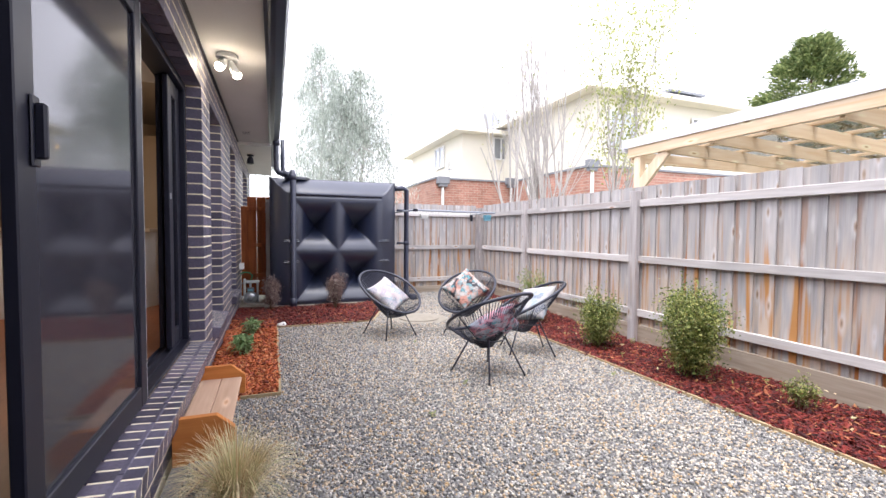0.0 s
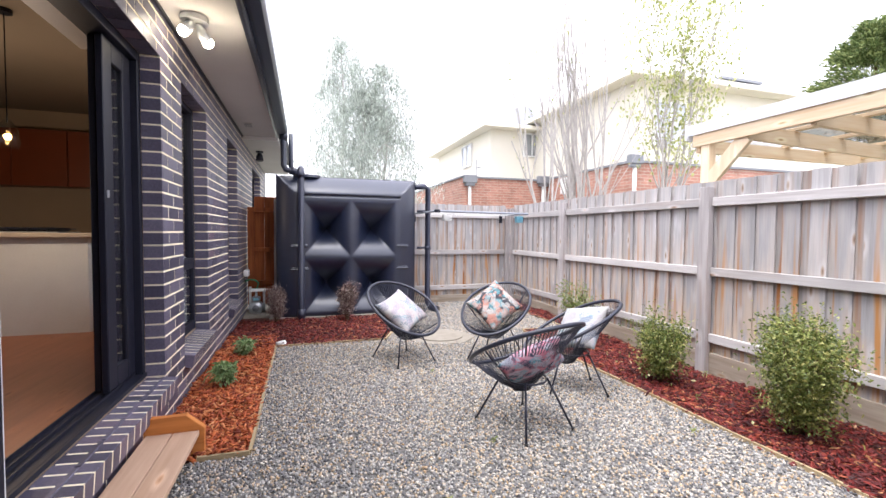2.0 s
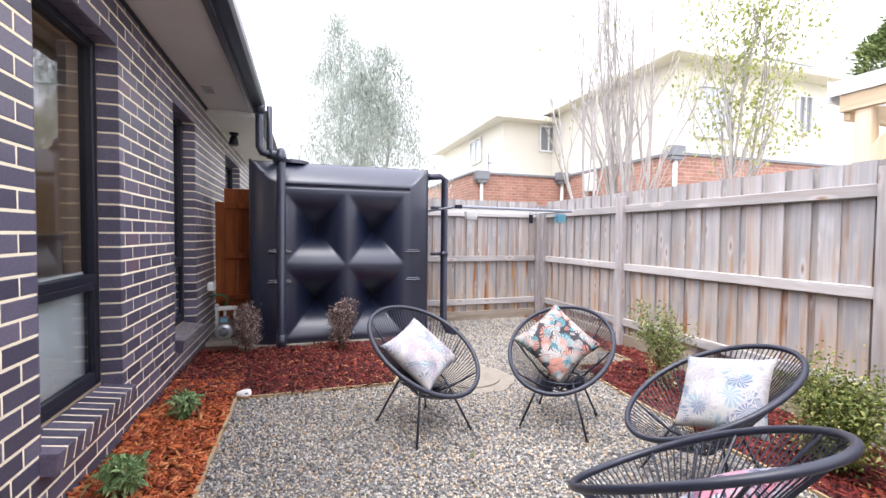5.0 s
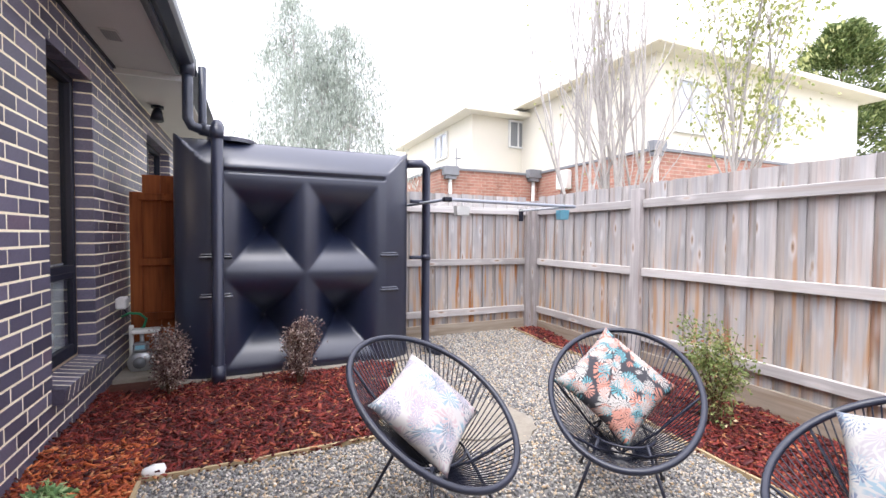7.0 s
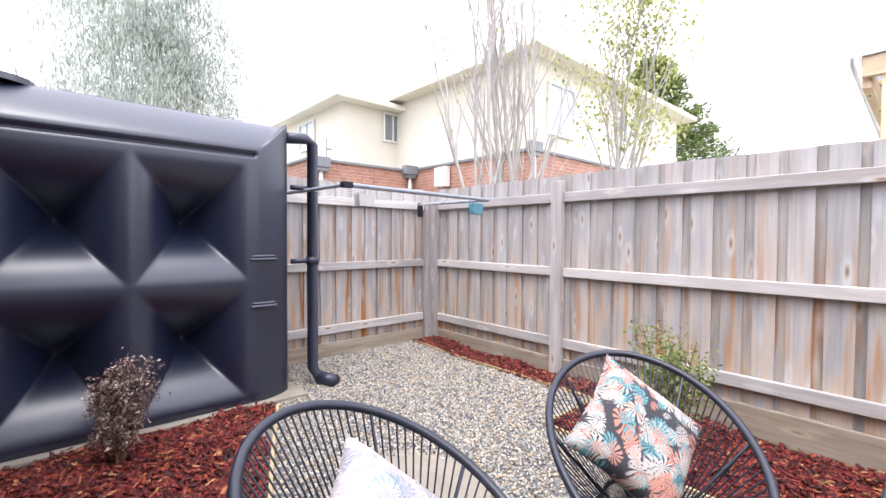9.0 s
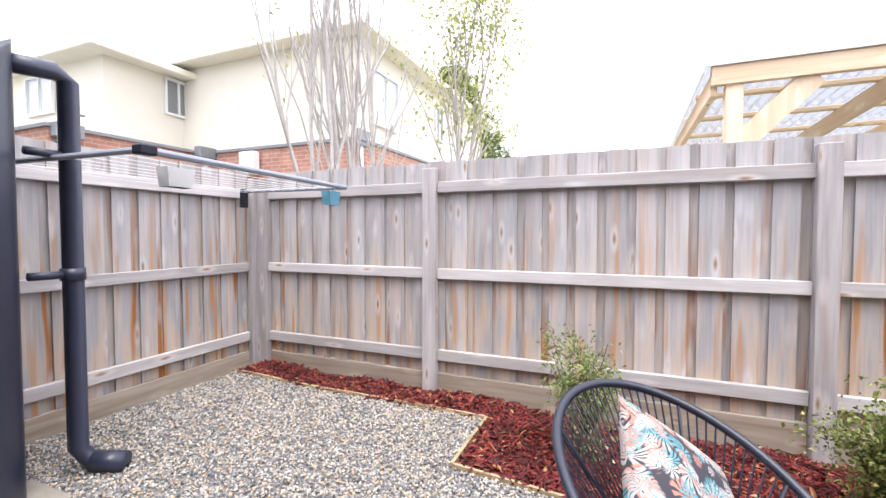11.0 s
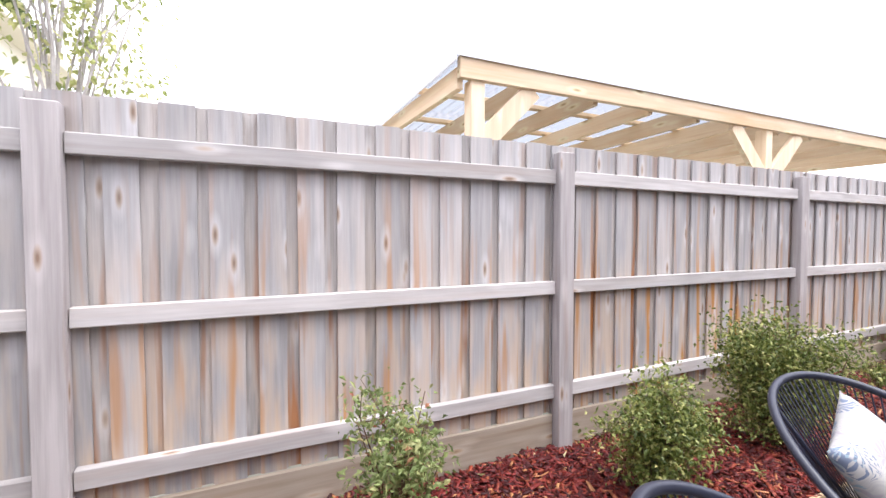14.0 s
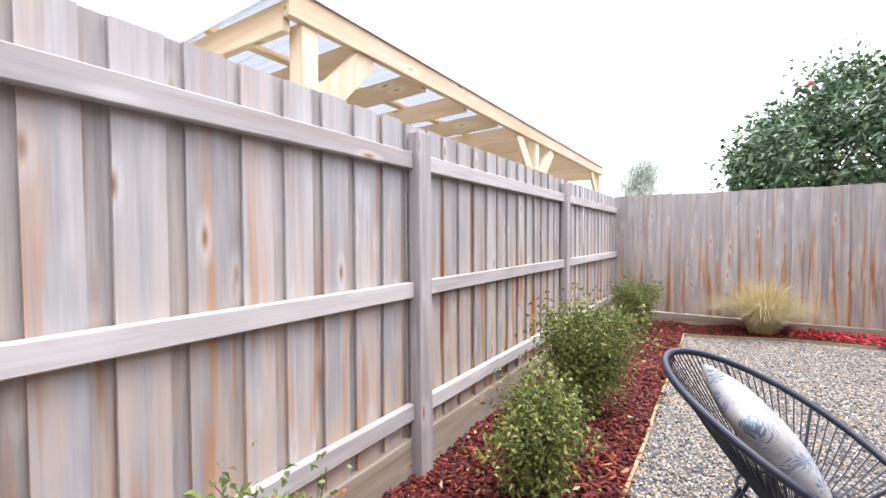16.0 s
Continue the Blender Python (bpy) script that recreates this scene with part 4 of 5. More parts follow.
M["straw"] = per_piece("straw_blade", [(0.0, (0.40, 0.44, 0.20)), (0.4, (0.64, 0.55, 0.32)), (0.8, (0.78, 0.66, 0.42)), (1.0, (0.45, 0.22, 0.10))], 0.7, True, 20, 0.0, translucent=0.2)

plant_parts("garden_shrub", (3.50, 5.25, 0.0), "sparse upright shrub with fresh green tips in bark mulch", "shrub", "fence shrubs", 2000, 0.80, 0.55, 0.038, 0.018, "leaf_light", 9, 21)
plant_parts("garden_shrub", (3.43, 3.90, 0.0), "small rounded evergreen shrub in bark mulch", "shrub", "fence shrubs", 7500, 0.57, 0.66, 0.032, 0.017, "leaf", 20, 22)
plant_parts("garden_shrub", (3.50, 2.80, 0.0), "large full evergreen shrub in bark mulch", "shrub", "fence shrubs", 14500, 0.78, 0.84, 0.032, 0.017, "leaf", 26, 23)
plant_parts("garden_shrub", (3.66, 0.98, 0.0), "little low shrub beside a larger one in bark mulch", "shrub", "fence shrubs", 900, 0.26, 0.34, 0.028, 0.013, "leaf", 9, 30)
plant_parts("garden_shrub", (3.58, 1.95, 0.0), "tiny low shrub with a few thin shoots in bark mulch", "shrub", "fence shrubs", 700, 0.24, 0.30, 0.028, 0.012, "leaf", 7, 24)
plant_parts("garden_shrub", (3.60, -0.27, 0.0), "dark rounded evergreen shrub near the fence corner", "shrub", "fence shrubs", 10500, 0.70, 0.74, 0.030, 0.016, "leaf", 22, 25)
plant_parts("purple_shrub", (-0.03, 7.20, 0.0), "small purple-leaved bush beside the gas meter", "shrub", "tank shrubs", 4600, 0.50, 0.40, 0.026, 0.015, "leaf_purple", 16, 26)
plant_parts("purple_shrub", (0.92, 7.08, 0.0), "small bronze-leaved bush in front of the tank", "shrub", "tank shrubs", 4600, 0.56, 0.38, 0.026, 0.015, "leaf_purple", 15, 27)
plant_parts("herb", (-0.25, 5.6, 0.02), "low grey-green tufted herb in orange bark", "plant", "bed herbs", 420, 0.14, 0.18, 0.07, 0.024, "leaf_grey", 16, 28, base=0.0)
plant_parts("herb", (-0.275, 4.66, 0.02), "bushy grey-green herb in orange bark", "plant", "bed herbs", 460, 0.18, 0.21, 0.075, 0.026, "leaf_grey", 16, 29, base=0.0)


def tussock(x, y, r, h, n, seed, label):
    e = thing("grass_tussock", (x, y, 0), label, "grass", "grass tussocks")
    rg = np.random.default_rng(seed)
    V, F = [], []
    for i in range(n):
        a, out, hh = rg.uniform(0, 6.283), rg.uniform(0.15, 1) * r, h * rg.uniform(0.55, 1.05)
        b = rg.uniform(0, 0.06) * r / 0.3
        d = np.array([math.cos(a), math.sin(a), 0])
        s = np.array([-d[1], d[0], 0]) * rg.uniform(0.0012, 0.0026)
        for t in (0, 0.35, 0.7, 1.0):
            p = d * (b + out * t ** 1.6) + np.array([0, 0, hh * (t - 0.62 * t ** 3 * out / r)])
            k = 1 - t * 0.85
            V += [p + s * k, p - s * k]
        o = i * 8
        F += [(o + 2 * j, o + 2 * j + 1, o + 2 * j + 3, o + 2 * j + 2) for j in range(3)]
    tagged(raw("grass_clump", np.array(V), F, "straw", e), kind="stuff")
    return e


tussock(-0.16, 2.08, 0.33, 0.46, 1100, 31, "dry straw-coloured ornamental grass clump by the door step")
tussock(2.25, -0.72, 0.74, 0.84, 4200, 32, "dry straw-coloured ornamental grass clump by the near fence")


# ---- pergola next door ----
PX, PY1, PY0, PZ = 4.42, 4.52, -1.85, 2.37
perg = thing("pergola", (0, 0, 0), "new pine pergola with ridged clear roofing beyond the long fence", "pergola")
PW = 3.4


def pg(name, rows, m, bevel=0.004):
    return part(name, boxes(*rows, bevel=bevel), m, perg)


for x in (PX, PX + PW):
    for y in (PY1 - 0.14, 1.22, PY0 + 0.1):
        pg("post", [(x, x + 0.1, y - 0.05, y + 0.05, -0.04, PZ - 0.13)], "pine_z")
pg("beam", [(PX - 0.02, PX + 0.025, PY0, PY1, PZ - 0.14, PZ)], "pine")
pg("beam", [(PX + PW + 0.1, PX + PW + 0.145, PY0, PY1, PZ - 0.14 - 0.12, PZ - 0.12)], "pine")
for y in (PY1 - 0.045, PY0):
    pg("end_beam", [(PX + 0.03, PX + PW + 0.1, y, y + 0.045, PZ - 0.2, PZ - 0.06)], "pine_x")
nr = 11
for i in range(1, nr):
    y = PY0 + (PY1 - PY0) * i / nr
    bm = bmesh.new()
    box(bm, PX + 0.03, PX + PW + 0.1, y - 0.022, y + 0.022, -0.16, -0.02)
    for v in bm.verts:
        v.co.z += PZ - (v.co.x - PX) / PW * 0.12
    part("rafter", bm, "pine_x", perg)
for i in range(1, 5):
    x = PX + PW * i / 5
    pg("batten", [(x - 0.035, x + 0.035, PY0, PY1, PZ - 0.015 - 0.12 * i / 5, PZ + 0.02 - 0.12 * i / 5)], "pine")
for y, s in ((PY1 - 0.11, -1), (1.17, -1), (1.27, 1), (PY0 + 0.16, 1)):
    bm = bmesh.new()
    m4 = Matrix.Translation((PX + 0.024, y, PZ - 0.60)) @ Matrix.Rotation(radians(-45 * s), 4, "X")
    box(bm, -0.022, 0.022, -0.068, 0.068, -0.02, 0.66, m=m4)
    part("brace", bm, "pine_z", perg)
sheet = bmesh.new()
nw = 150
cols = []
for i in range(nw + 1):
    y = PY0 - 0.03 + (PY1 - PY0 + 0.06) * i / nw
    dz = 0.009 * (1 if i % 2 else -1)
    cols.append([sheet.verts.new((x, y, PZ + 0.045 + dz - (x - PX) / PW * 0.12)) for x in (PX - 0.01, PX + PW + 0.2)])
for i in range(nw):
    sheet.faces.new((cols[i][0], cols[i + 1][0], cols[i + 1][1], cols[i][1]))
M["polycarb"] = glass("clear_ridged_roofing", (0.27, 0.29, 0.31), 0.15)
part("roof_sheet", sheet, "polycarb", perg).visible_shadow = False
pg("flashing", [(PX - 0.034, PX - 0.030, PY0 - 0.05, PY1 + 0.05, PZ - 0.012, PZ + 0.10), (PX - 0.030, PX + 0.12, PY0 - 0.05, PY1 + 0.05, PZ + 0.092, PZ + 0.10)], "zinc", 0)
bm = boxes((PX - 0.07, PX + PW + 0.2, PY1 + 0.05, PY1 + 0.055, -0.06, 0.10))
for v in bm.verts:
    v.co.z += PZ - (v.co.x - PX) / PW * 0.12
part("flashing", bm, "zinc", perg)


# ---- neighbouring houses ----
def storey_house(name, label, x0, x1, y0, y1, z_mid, z_top, low=None, windows=(), roof_h=1.0):
    h = thing(name, (0, 0, 0), label, "house", "neighbouring houses")
    lx0, lx1, ly0, ly1 = low or (x0, x1, y0, y1)
    part("brick_wall", boxes((lx0, lx1, ly0, ly1, 0, z_mid - 0.06)), "redbrick", h, "red face-brick lower walls")
    part("coping", boxes((lx0 - 0.05, lx1 + 0.05, ly0 - 0.05, ly1 + 0.05, z_mid - 0.06, z_mid)), "tile", h)
    part("rendered_wall", boxes((x0 + 0.03, x1 - 0.03, y0 + 0.03, y1 - 0.03, z_mid, z_top)), "render", h, "cream rendered upper walls")
    o = 0.35
    part("eave_lining", boxes((x0 - o, x1 + o, y0 - o, y1 + o, z_top, z_top + 0.05)), "eave", h)
    g = bmesh.new()
    for r in ((x0 - o - 0.1, x0 - o, y0 - o - 0.1, y1 + o), (x0 - o, x1 + o + 0.1, y0 - o - 0.1, y0 - o), (x1 + o, x1 + o + 0.1, y0 - o, y1 + o)):
        box(g, *r, z_top - 0.02, z_top + 0.13, bevel=0.02)
    part("gutter", g, "eave", h)
    bm = bmesh.new()
    w = min(x1 - x0, y1 - y0) / 2 + o
    a = [bm.verts.new(p) for p in ((x0 - o, y0 - o, z_top + 0.12), (x1 + o, y0 - o, z_top + 0.12), (x1 + o, y1 + o, z_top + 0.12), (x0 - o, y1 + o, z_top + 0.12))]
    if x1 - x0 > y1 - y0:
        r = [bm.verts.new((x0 - o + w, (y0 + y1) / 2, z_top + 0.12 + roof_h)), bm.verts.new((x1 + o - w, (y0 + y1) / 2, z_top + 0.12 + roof_h))]
        fs = ((a[0], a[1], r[1], r[0]), (a[1], a[2], r[1]), (a[2], a[3], r[0], r[1]), (a[3], a[0], r[0]))
    else:
        r = [bm.verts.new(((x0 + x1) / 2, y0 - o + w, z_top + 0.12 + roof_h)), bm.verts.new(((x0 + x1) / 2, y1 + o - w, z_top + 0.12 + roof_h))]
        fs = ((a[0], a[1], r[0]), (a[1], a[2], r[1], r[0]), (a[2], a[3], r[1]), (a[3], a[0], r[0], r[1]))
    for f in fs:
        bm.faces.new(f)
    part("roof", bm, "tile", h)
    for face, u0, u1, w0, w1 in windows:
        # face "x": on the wall at x0, u along y; face "y": on the wall at y0, u along x
        def put(a0, a1, b0, b1, d0, d1):
            return (x0 - d1, x0 - d0, a0, a1, b0, b1) if face == "x" else (a0, a1, y0 - d1, y0 - d0, b0, b1)
        t = 0.05
        wd = part("window", boxes(put(u0, u1, w0, w0 + t, -0.02, 0.05), put(u0, u1, w1 - t, w1, -0.02, 0.05), put(u0, u0 + t, w0 + t, w1 - t, -0.02, 0.05), put(u1 - t, u1, w0 + t, w1 - t, -0.02, 0.05), put((u0 + u1) / 2 - 0.02, (u0 + u1) / 2 + 0.02, w0 + t, w1 - t, -0.02, 0.045)), "white", h)
        part("pane", boxes(put(u0 + t, u1 - t, w0 + t, w1 - t, -0.02, 0.0)), "darkpane" if u1 - u0 < 1 else "blindpane", wd)
    return h


def brick_pattern(name):
    m, n, l, b = mat(name, 0.85, 0, 0.3)
    co = n.new("ShaderNodeTexCoord").outputs["Object"]
    sp = n.new("ShaderNodeSeparateXYZ")
    l.new(co, sp.inputs[0])
    ad = n.new("ShaderNodeMath")
    l.new(sp.outputs[0], ad.inputs[0])
    l.new(sp.outputs[1], ad.inputs[1])
    cb = n.new("ShaderNodeCombineXYZ")
    l.new(ad.outputs[0], cb.inputs[0])
    l.new(sp.outputs[2], cb.inputs[1])
    bt = n.new("ShaderNodeTexBrick")
    for k, v in (("Scale", 1.0), ("Mortar Size", 0.006), ("Brick Width", 0.24), ("Row Height", 0.086), ("Bias", 0.0)):
        bt.inputs[k].default_value = v
    bt.inputs["Color1"].default_value, bt.inputs["Color2"].default_value, bt.inputs["Mortar"].default_value = (0.58, 0.30, 0.225, 1), (0.45, 0.225, 0.17, 1), (0.62, 0.51, 0.43, 1)
    l.new(cb.outputs[0], bt.inputs["Vector"])
    l.new(mix(n, l, "MULTIPLY", 0.5, bt.outputs["Color"], noise_tex(n, l, co, 3)), b.inputs["Base Color"])
    return m


M["redbrick"] = brick_pattern("red_face_brick")
M["blindpane"] = simple("pane_with_pale_blind", (0.55, 0.58, 0.63), (0.50, 0.53, 0.58), 0.15, scale=1, bumps=0)
M["darkpane"] = simple("window_glass_far", (0.20, 0.21, 0.22), (0.25, 0.26, 0.27), 0.1, scale=1, bumps=0)
storey_house("neighbour_house", "cream two-storey house with red brick ground floor and grey tiled roof", 6.7, 12.0, 15.2, 21.7, 3.15, 5.0, low=(5.3, 11, 14.3, 21.5),
             windows=(("y", 8.02, 8.72, 4.08, 4.95), ("x", 17.0, 18.1, 3.95, 4.85)), roof_h=1.7)
storey_house("neighbour_house", "large cream two-storey house with red brick base behind the bare trees", 8.5, 16.7, 10.1, 17.5, 3.2, 5.25,
             windows=(("y", 9.1, 10.2, 3.6, 4.8), ("y", 12.4, 12.95, 3.9, 4.9)), roof_h=1.3)


# ---- trees ----
def limb(bm, p, d, length, r, depth, rg, ends, spread, up, split=2, seg=4):
    pts, rad = [p], [r]
    for i in range(seg):
        d = (d + Vector([rg.gauss(0, 0.08) for _ in range(3)]) + Vector((0, 0, up * 0.1))).normalized()
        p = p + d * length / seg
        pts.append(p)
        rad.append(max(r * (1 - 0.5 * (i + 1) / seg), 0.003))
    tube(bm, pts, rad, 6 if r > 0.03 else 4, caps=False)
    ends.append((pts[-2], pts[-1]))
    if depth:
        for k in range(split):
            q = pts[rg.randint(1, seg)]
            nd = (d + Vector([rg.gauss(0, spread) for _ in range(3)])).normalized()
            limb(bm, q, nd, length * rg.uniform(0.55, 0.8), r * 0.5, depth - 1, rg, ends, spread, up, split, seg)


def tree(name, place, label, trunks, height, seed, leaf_n=0, leaf=0.1, leaf_w=0.03, material="leaf", spread=0.35, up=0.8, depth=3, split=3, cloud=0.3, r=0.06, droop=0.3, lean=0.1, bark="bark_pale", first=0.35):
    e = thing(name, place, label, "tree", "trees beyond the fences")
    rg = random.Random(seed)
    bm = bmesh.new()
    ends = []
    for t in range(trunks):
        d = Vector((rg.gauss(0, lean), rg.gauss(0, lean), 1)).normalized()
        base = Vector((rg.uniform(-0.12, 0.12), rg.uniform(-0.12, 0.12), 0)) * (trunks > 1)
        pts, rad, p = [base], [r], base
        n = 9
        for i in range(n):
            d = (d + Vector((rg.gauss(0, 0.05), rg.gauss(0, 0.05), 0.05))).normalized()
            p = p + d * height * rg.uniform(0.8, 1.0) / n
            pts.append(p)
            rad.append(max(r * (1 - (i + 1) / (n + 0.3)), 0.006))
        tube(bm, pts, rad, 8)
        for i in range(int(n * first), n + 1):
            for k in range(split):
                nd = (d + Vector((rg.gauss(0, spread), rg.gauss(0, spread), up * 0.5))).normalized()
                limb(bm, pts[i], nd, height * 0.28 * (1.15 - i / n * 0.75), rad[i] * 0.55 + 0.004, depth - 1, rg, ends, spread * 0.8, up, 2)
    part("trunk", bm, bark, e)
    if leaf_n:
        g = np.random.default_rng(seed)
        k = g.integers(0, len(ends), leaf_n)
        A, B = np.array([tuple(v[0]) for v in ends])[k], np.array([tuple(v[1]) for v in ends])[k]
        c = A + (B - A) * g.random(leaf_n)[:, None] + g.normal(0, cloud, (leaf_n, 3))
        dd = g.normal(0, 1, (leaf_n, 3)) - np.array([0, 0, droop * 2])
        tagged(leaves("crown", c, dd, leaf, leaf_w, material, e, seed, droop), kind="stuff")
    return e


tree("bare_tree", (5.75, 8.15, 0), "bare multi-stemmed pale-barked tree beyond the fence", 6, 7.2, 41, 160, 0.06, 0.04, "leaf_young", 0.24, 1.0, 3, 1, 0.05, 0.040, lean=0.085, first=0.15)
tree("bare_tree", (4.75, 8.0, 0), "slender bare tree beyond the fence corner", 3, 5.8, 42, 90, 0.05, 0.035, "leaf_young", 0.20, 1.2, 3, 1, 0.05, 0.032, lean=0.06)
tree("young_tree", (6.9, 7.33, 0), "thin young tree with scattered yellow-green leaves", 3, 5.6, 43, 3600, 0.07, 0.05, "leaf_young", 0.26, 0.7, 2, 2, 0.16, 0.036, lean=0.03)
# gum: two leaders with drooping sprays that widen downwards
def gum(place, label, seed):
    e = thing("gum_tree", place, label, "tree", "trees beyond the fences")
    g = np.random.default_rng(seed)
    bm = bmesh.new()
    A, Bv = [], []
    for dx, H, R in ((-0.45, 7.1, 1.9), (0.85, 6.6, 1.7), (0.15, 5.7, 2.4)):
        pts = [(dx * min(z / 3.0, 1) + 0.05 * math.sin(z * 1.7 + dx), 0.04 * math.cos(z * 2), z) for z in np.linspace(-0.1, H, 12)]
        tube(bm, pts, [0.09 * (1 - k / 12.5) for k in range(12)], 6, caps=False)
        for k in range(150):
            h = g.uniform(0.06, 1.0)
            a = g.uniform(0, 6.283)
            L = (R * 1.15 * (1.0 - h) ** 0.7 + 0.15) * g.uniform(0.6, 1.15)
            z0 = h * H
            p = Vector((dx * min(z0 / 3.0, 1), 0, z0))
            q = p + Vector((math.cos(a) * L * 0.55, math.sin(a) * L * 0.55, L * 0.35))
            w = p + Vector((math.cos(a) * L, math.sin(a) * L, L * 0.12))
            if k % 3 == 0:
                tube(bm, [p, q, w], [0.018, 0.011, 0.004], 4, caps=False)
            A += [q, w]
            Bv += [w, w - Vector((0, 0, g.uniform(0.2, 0.5)))]
    part("trunk", bm, "bark_pale", e)
    n = 56000
    k = g.integers(0, len(A), n)
    a, b = np.array([tuple(v) for v in A])[k], np.array([tuple(v) for v in Bv])[k]
    c = a + (b - a) * g.random(n)[:, None] + g.normal(0, 0.17, (n, 3))
    d = g.normal(0, 0.4, (n, 3)) - np.array([0, 0, 1.0])
    tagged(leaves("crown", c, d, 0.125, 0.024, "leaf_gum_hazed", e, seed, 0.3), kind="stuff")


gum((1.95, 14.6, 0), "tall feathery grey-green gum tree beyond the far fence", 44)


def conifer(place, height, radius, n, seed, label):
    e = thing("conifer_tree", place, label, "tree", "trees beyond the fences")
    part("trunk", tube(bmesh.new(), [(0, 0, 0), (0, 0, height * 0.95)], [0.3, 0.03], 8), "twig", e)
    g = np.random.default_rng(seed)
    nb = 260
    hz = g.random(nb) ** 0.9
    az = g.uniform(0, 6.283, nb)
    L = radius * (1.02 - hz) ** 0.7 * g.uniform(0.75, 1.1, nb)
    k = g.integers(0, nb, n)
    t = g.beta(2.2, 1.0, n)
    c = np.stack([np.cos(az[k]) * L[k] * t, np.sin(az[k]) * L[k] * t, height * (0.12 + 0.88 * hz[k]) + L[k] * t * 0.22], 1) + g.normal(0, 0.16, (n, 3))
    d = np.stack([np.cos(az[k]), np.sin(az[k]), 0.5 * np.ones(n)], 1) + g.normal(0, 0.4, (n, 3))
    tagged(leaves("crown", c, d, 0.34, 0.09, "leaf_conifer", e, seed, 0.1), kind="stuff")
    return e


conifer((31.0, 17.0, 0), 13.1, 6.0, 44000, 51, "broad dark green conifer far behind the houses")


# ---- sliding door and windows of the house ----
FX = WALL - 0.115                # outer plane of the frames


def framed(name, label, a, b, lo, hi, bars=(), cross=(), t=0.05, depth=0.07, x=FX):
    """A frame of profiles around an opening, upright bars at given y, and cross bars at (z, y from, y to)."""
    e = tagged(new(name), label, "", kind="structure")
    part("window_frame", boxes((x - depth, x, a, a + t, lo, hi), (x - depth, x, b - t, b, lo, hi), (x - depth, x, a + t, b - t, lo, lo + t), (x - depth, x, a + t, b - t, hi - t, hi), bevel=0.004), "frame", e)
    for y in bars:
        part("mullion", boxes((x - depth + 0.005, x - 0.005, y - t / 2, y + t / 2, lo + t, hi - t), bevel=0.004), "frame", e)
    for z, y0, y1 in cross:
        part("transom", boxes((x - depth + 0.003, x + 0.004, y0, y1, z - t / 2, z + t / 2), bevel=0.004), "frame", e)
    return e


for nm, (a, b, lo, hi) in (("window_1", WIN_A), ("window_2", WIN_B)):
    w = framed(nm, "tall black framed window with a small awning sash below", a, b, lo, hi, cross=((1.0, a + 0.05, b - 0.05),), t=0.05)
    p = part("pane", boxes((FX - 0.04, FX - 0.035, a + 0.05, b - 0.05, 1.02, hi - 0.05)), "glass", w)
    p2 = part("sash", boxes((FX - 0.03, FX + 0.008, a + 0.05, a + 0.09, lo + 0.05, 0.975), (FX - 0.03, FX + 0.008, b - 0.09, b - 0.05, lo + 0.05, 0.975), (FX - 0.03, FX + 0.008, a + 0.09, b - 0.09, lo + 0.05, lo + 0.09), (FX - 0.03, FX + 0.008, a + 0.09, b - 0.09, 0.935, 0.975), bevel=0.003), "frame", w)
    part("pane", boxes((FX - 0.015, FX - 0.010, a + 0.09, b - 0.09, lo + 0.09, 0.935)), "glass", p2).visible_shadow = False
    p.visible_shadow = False
    bl = thing("roller_blind", (FX - 0.062, (a + b) / 2, lo), "pale roller blind drawn behind the window", "blind")
    part("blind_cloth", boxes((-0.003, 0.003, -(b - a) / 2 + 0.02, (b - a) / 2 - 0.02, 0.02, 0.68)), "white", bl)
w = framed("window_3", "wide high black framed window beyond the side gate", *WIN_C, bars=(9.85,))
part("pane", boxes((FX - 0.04, FX - 0.035, WIN_C[0] + 0.05, WIN_C[1] - 0.05, WIN_C[2] + 0.05, WIN_C[3] - 0.05)), "glass", w)

a, b, lo, hi = DOOR
door = tagged(new("door_1"), "black aluminium sliding door, pushed open", kind="structure")
part("door_frame", boxes((FX - 0.14, FX, a, a + 0.04, lo, hi), (FX - 0.14, FX, b - 0.045, b, lo, hi), (FX - 0.14, FX, a + 0.04, b - 0.045, hi - 0.06, hi), bevel=0.003), "frame", door)
part("door_track", boxes((FX - 0.14, FX, a + 0.04, b - 0.045, lo, lo + 0.03), (FX - 0.135, FX - 0.13, a + 0.04, b - 0.045, lo + 0.03, lo + 0.05), (FX - 0.09, FX - 0.085, a + 0.04, b - 0.045, lo + 0.03, lo + 0.048), (FX - 0.045, FX - 0.04, a + 0.04, b - 0.045, lo + 0.03, lo + 0.046)), "frame", door)
part("threshold", boxes((FX, FX + 0.012, a, b, lo + 0.004, lo + 0.028)), "frame", door)


def leaf(name, y0, y1, x, label, stile=0.07, pane="glass"):
    p = part(name, boxes((x - 0.035, x, y0, y0 + stile, lo + 0.05, hi - 0.062), (x - 0.035, x, y1 - stile, y1, lo + 0.05, hi - 0.062), (x - 0.035, x, y0 + stile, y1 - stile, lo + 0.05, lo + 0.05 + stile), (x - 0.035, x, y0 + stile, y1 - stile, hi - 0.062 - stile, hi - 0.062), bevel=0.004), "frame", door, label)
    part("pane", boxes((x - 0.02, x - 0.015, y0 + stile, y1 - stile, lo + 0.05 + stile, hi - 0.062 - stile)), pane, p)
    return p


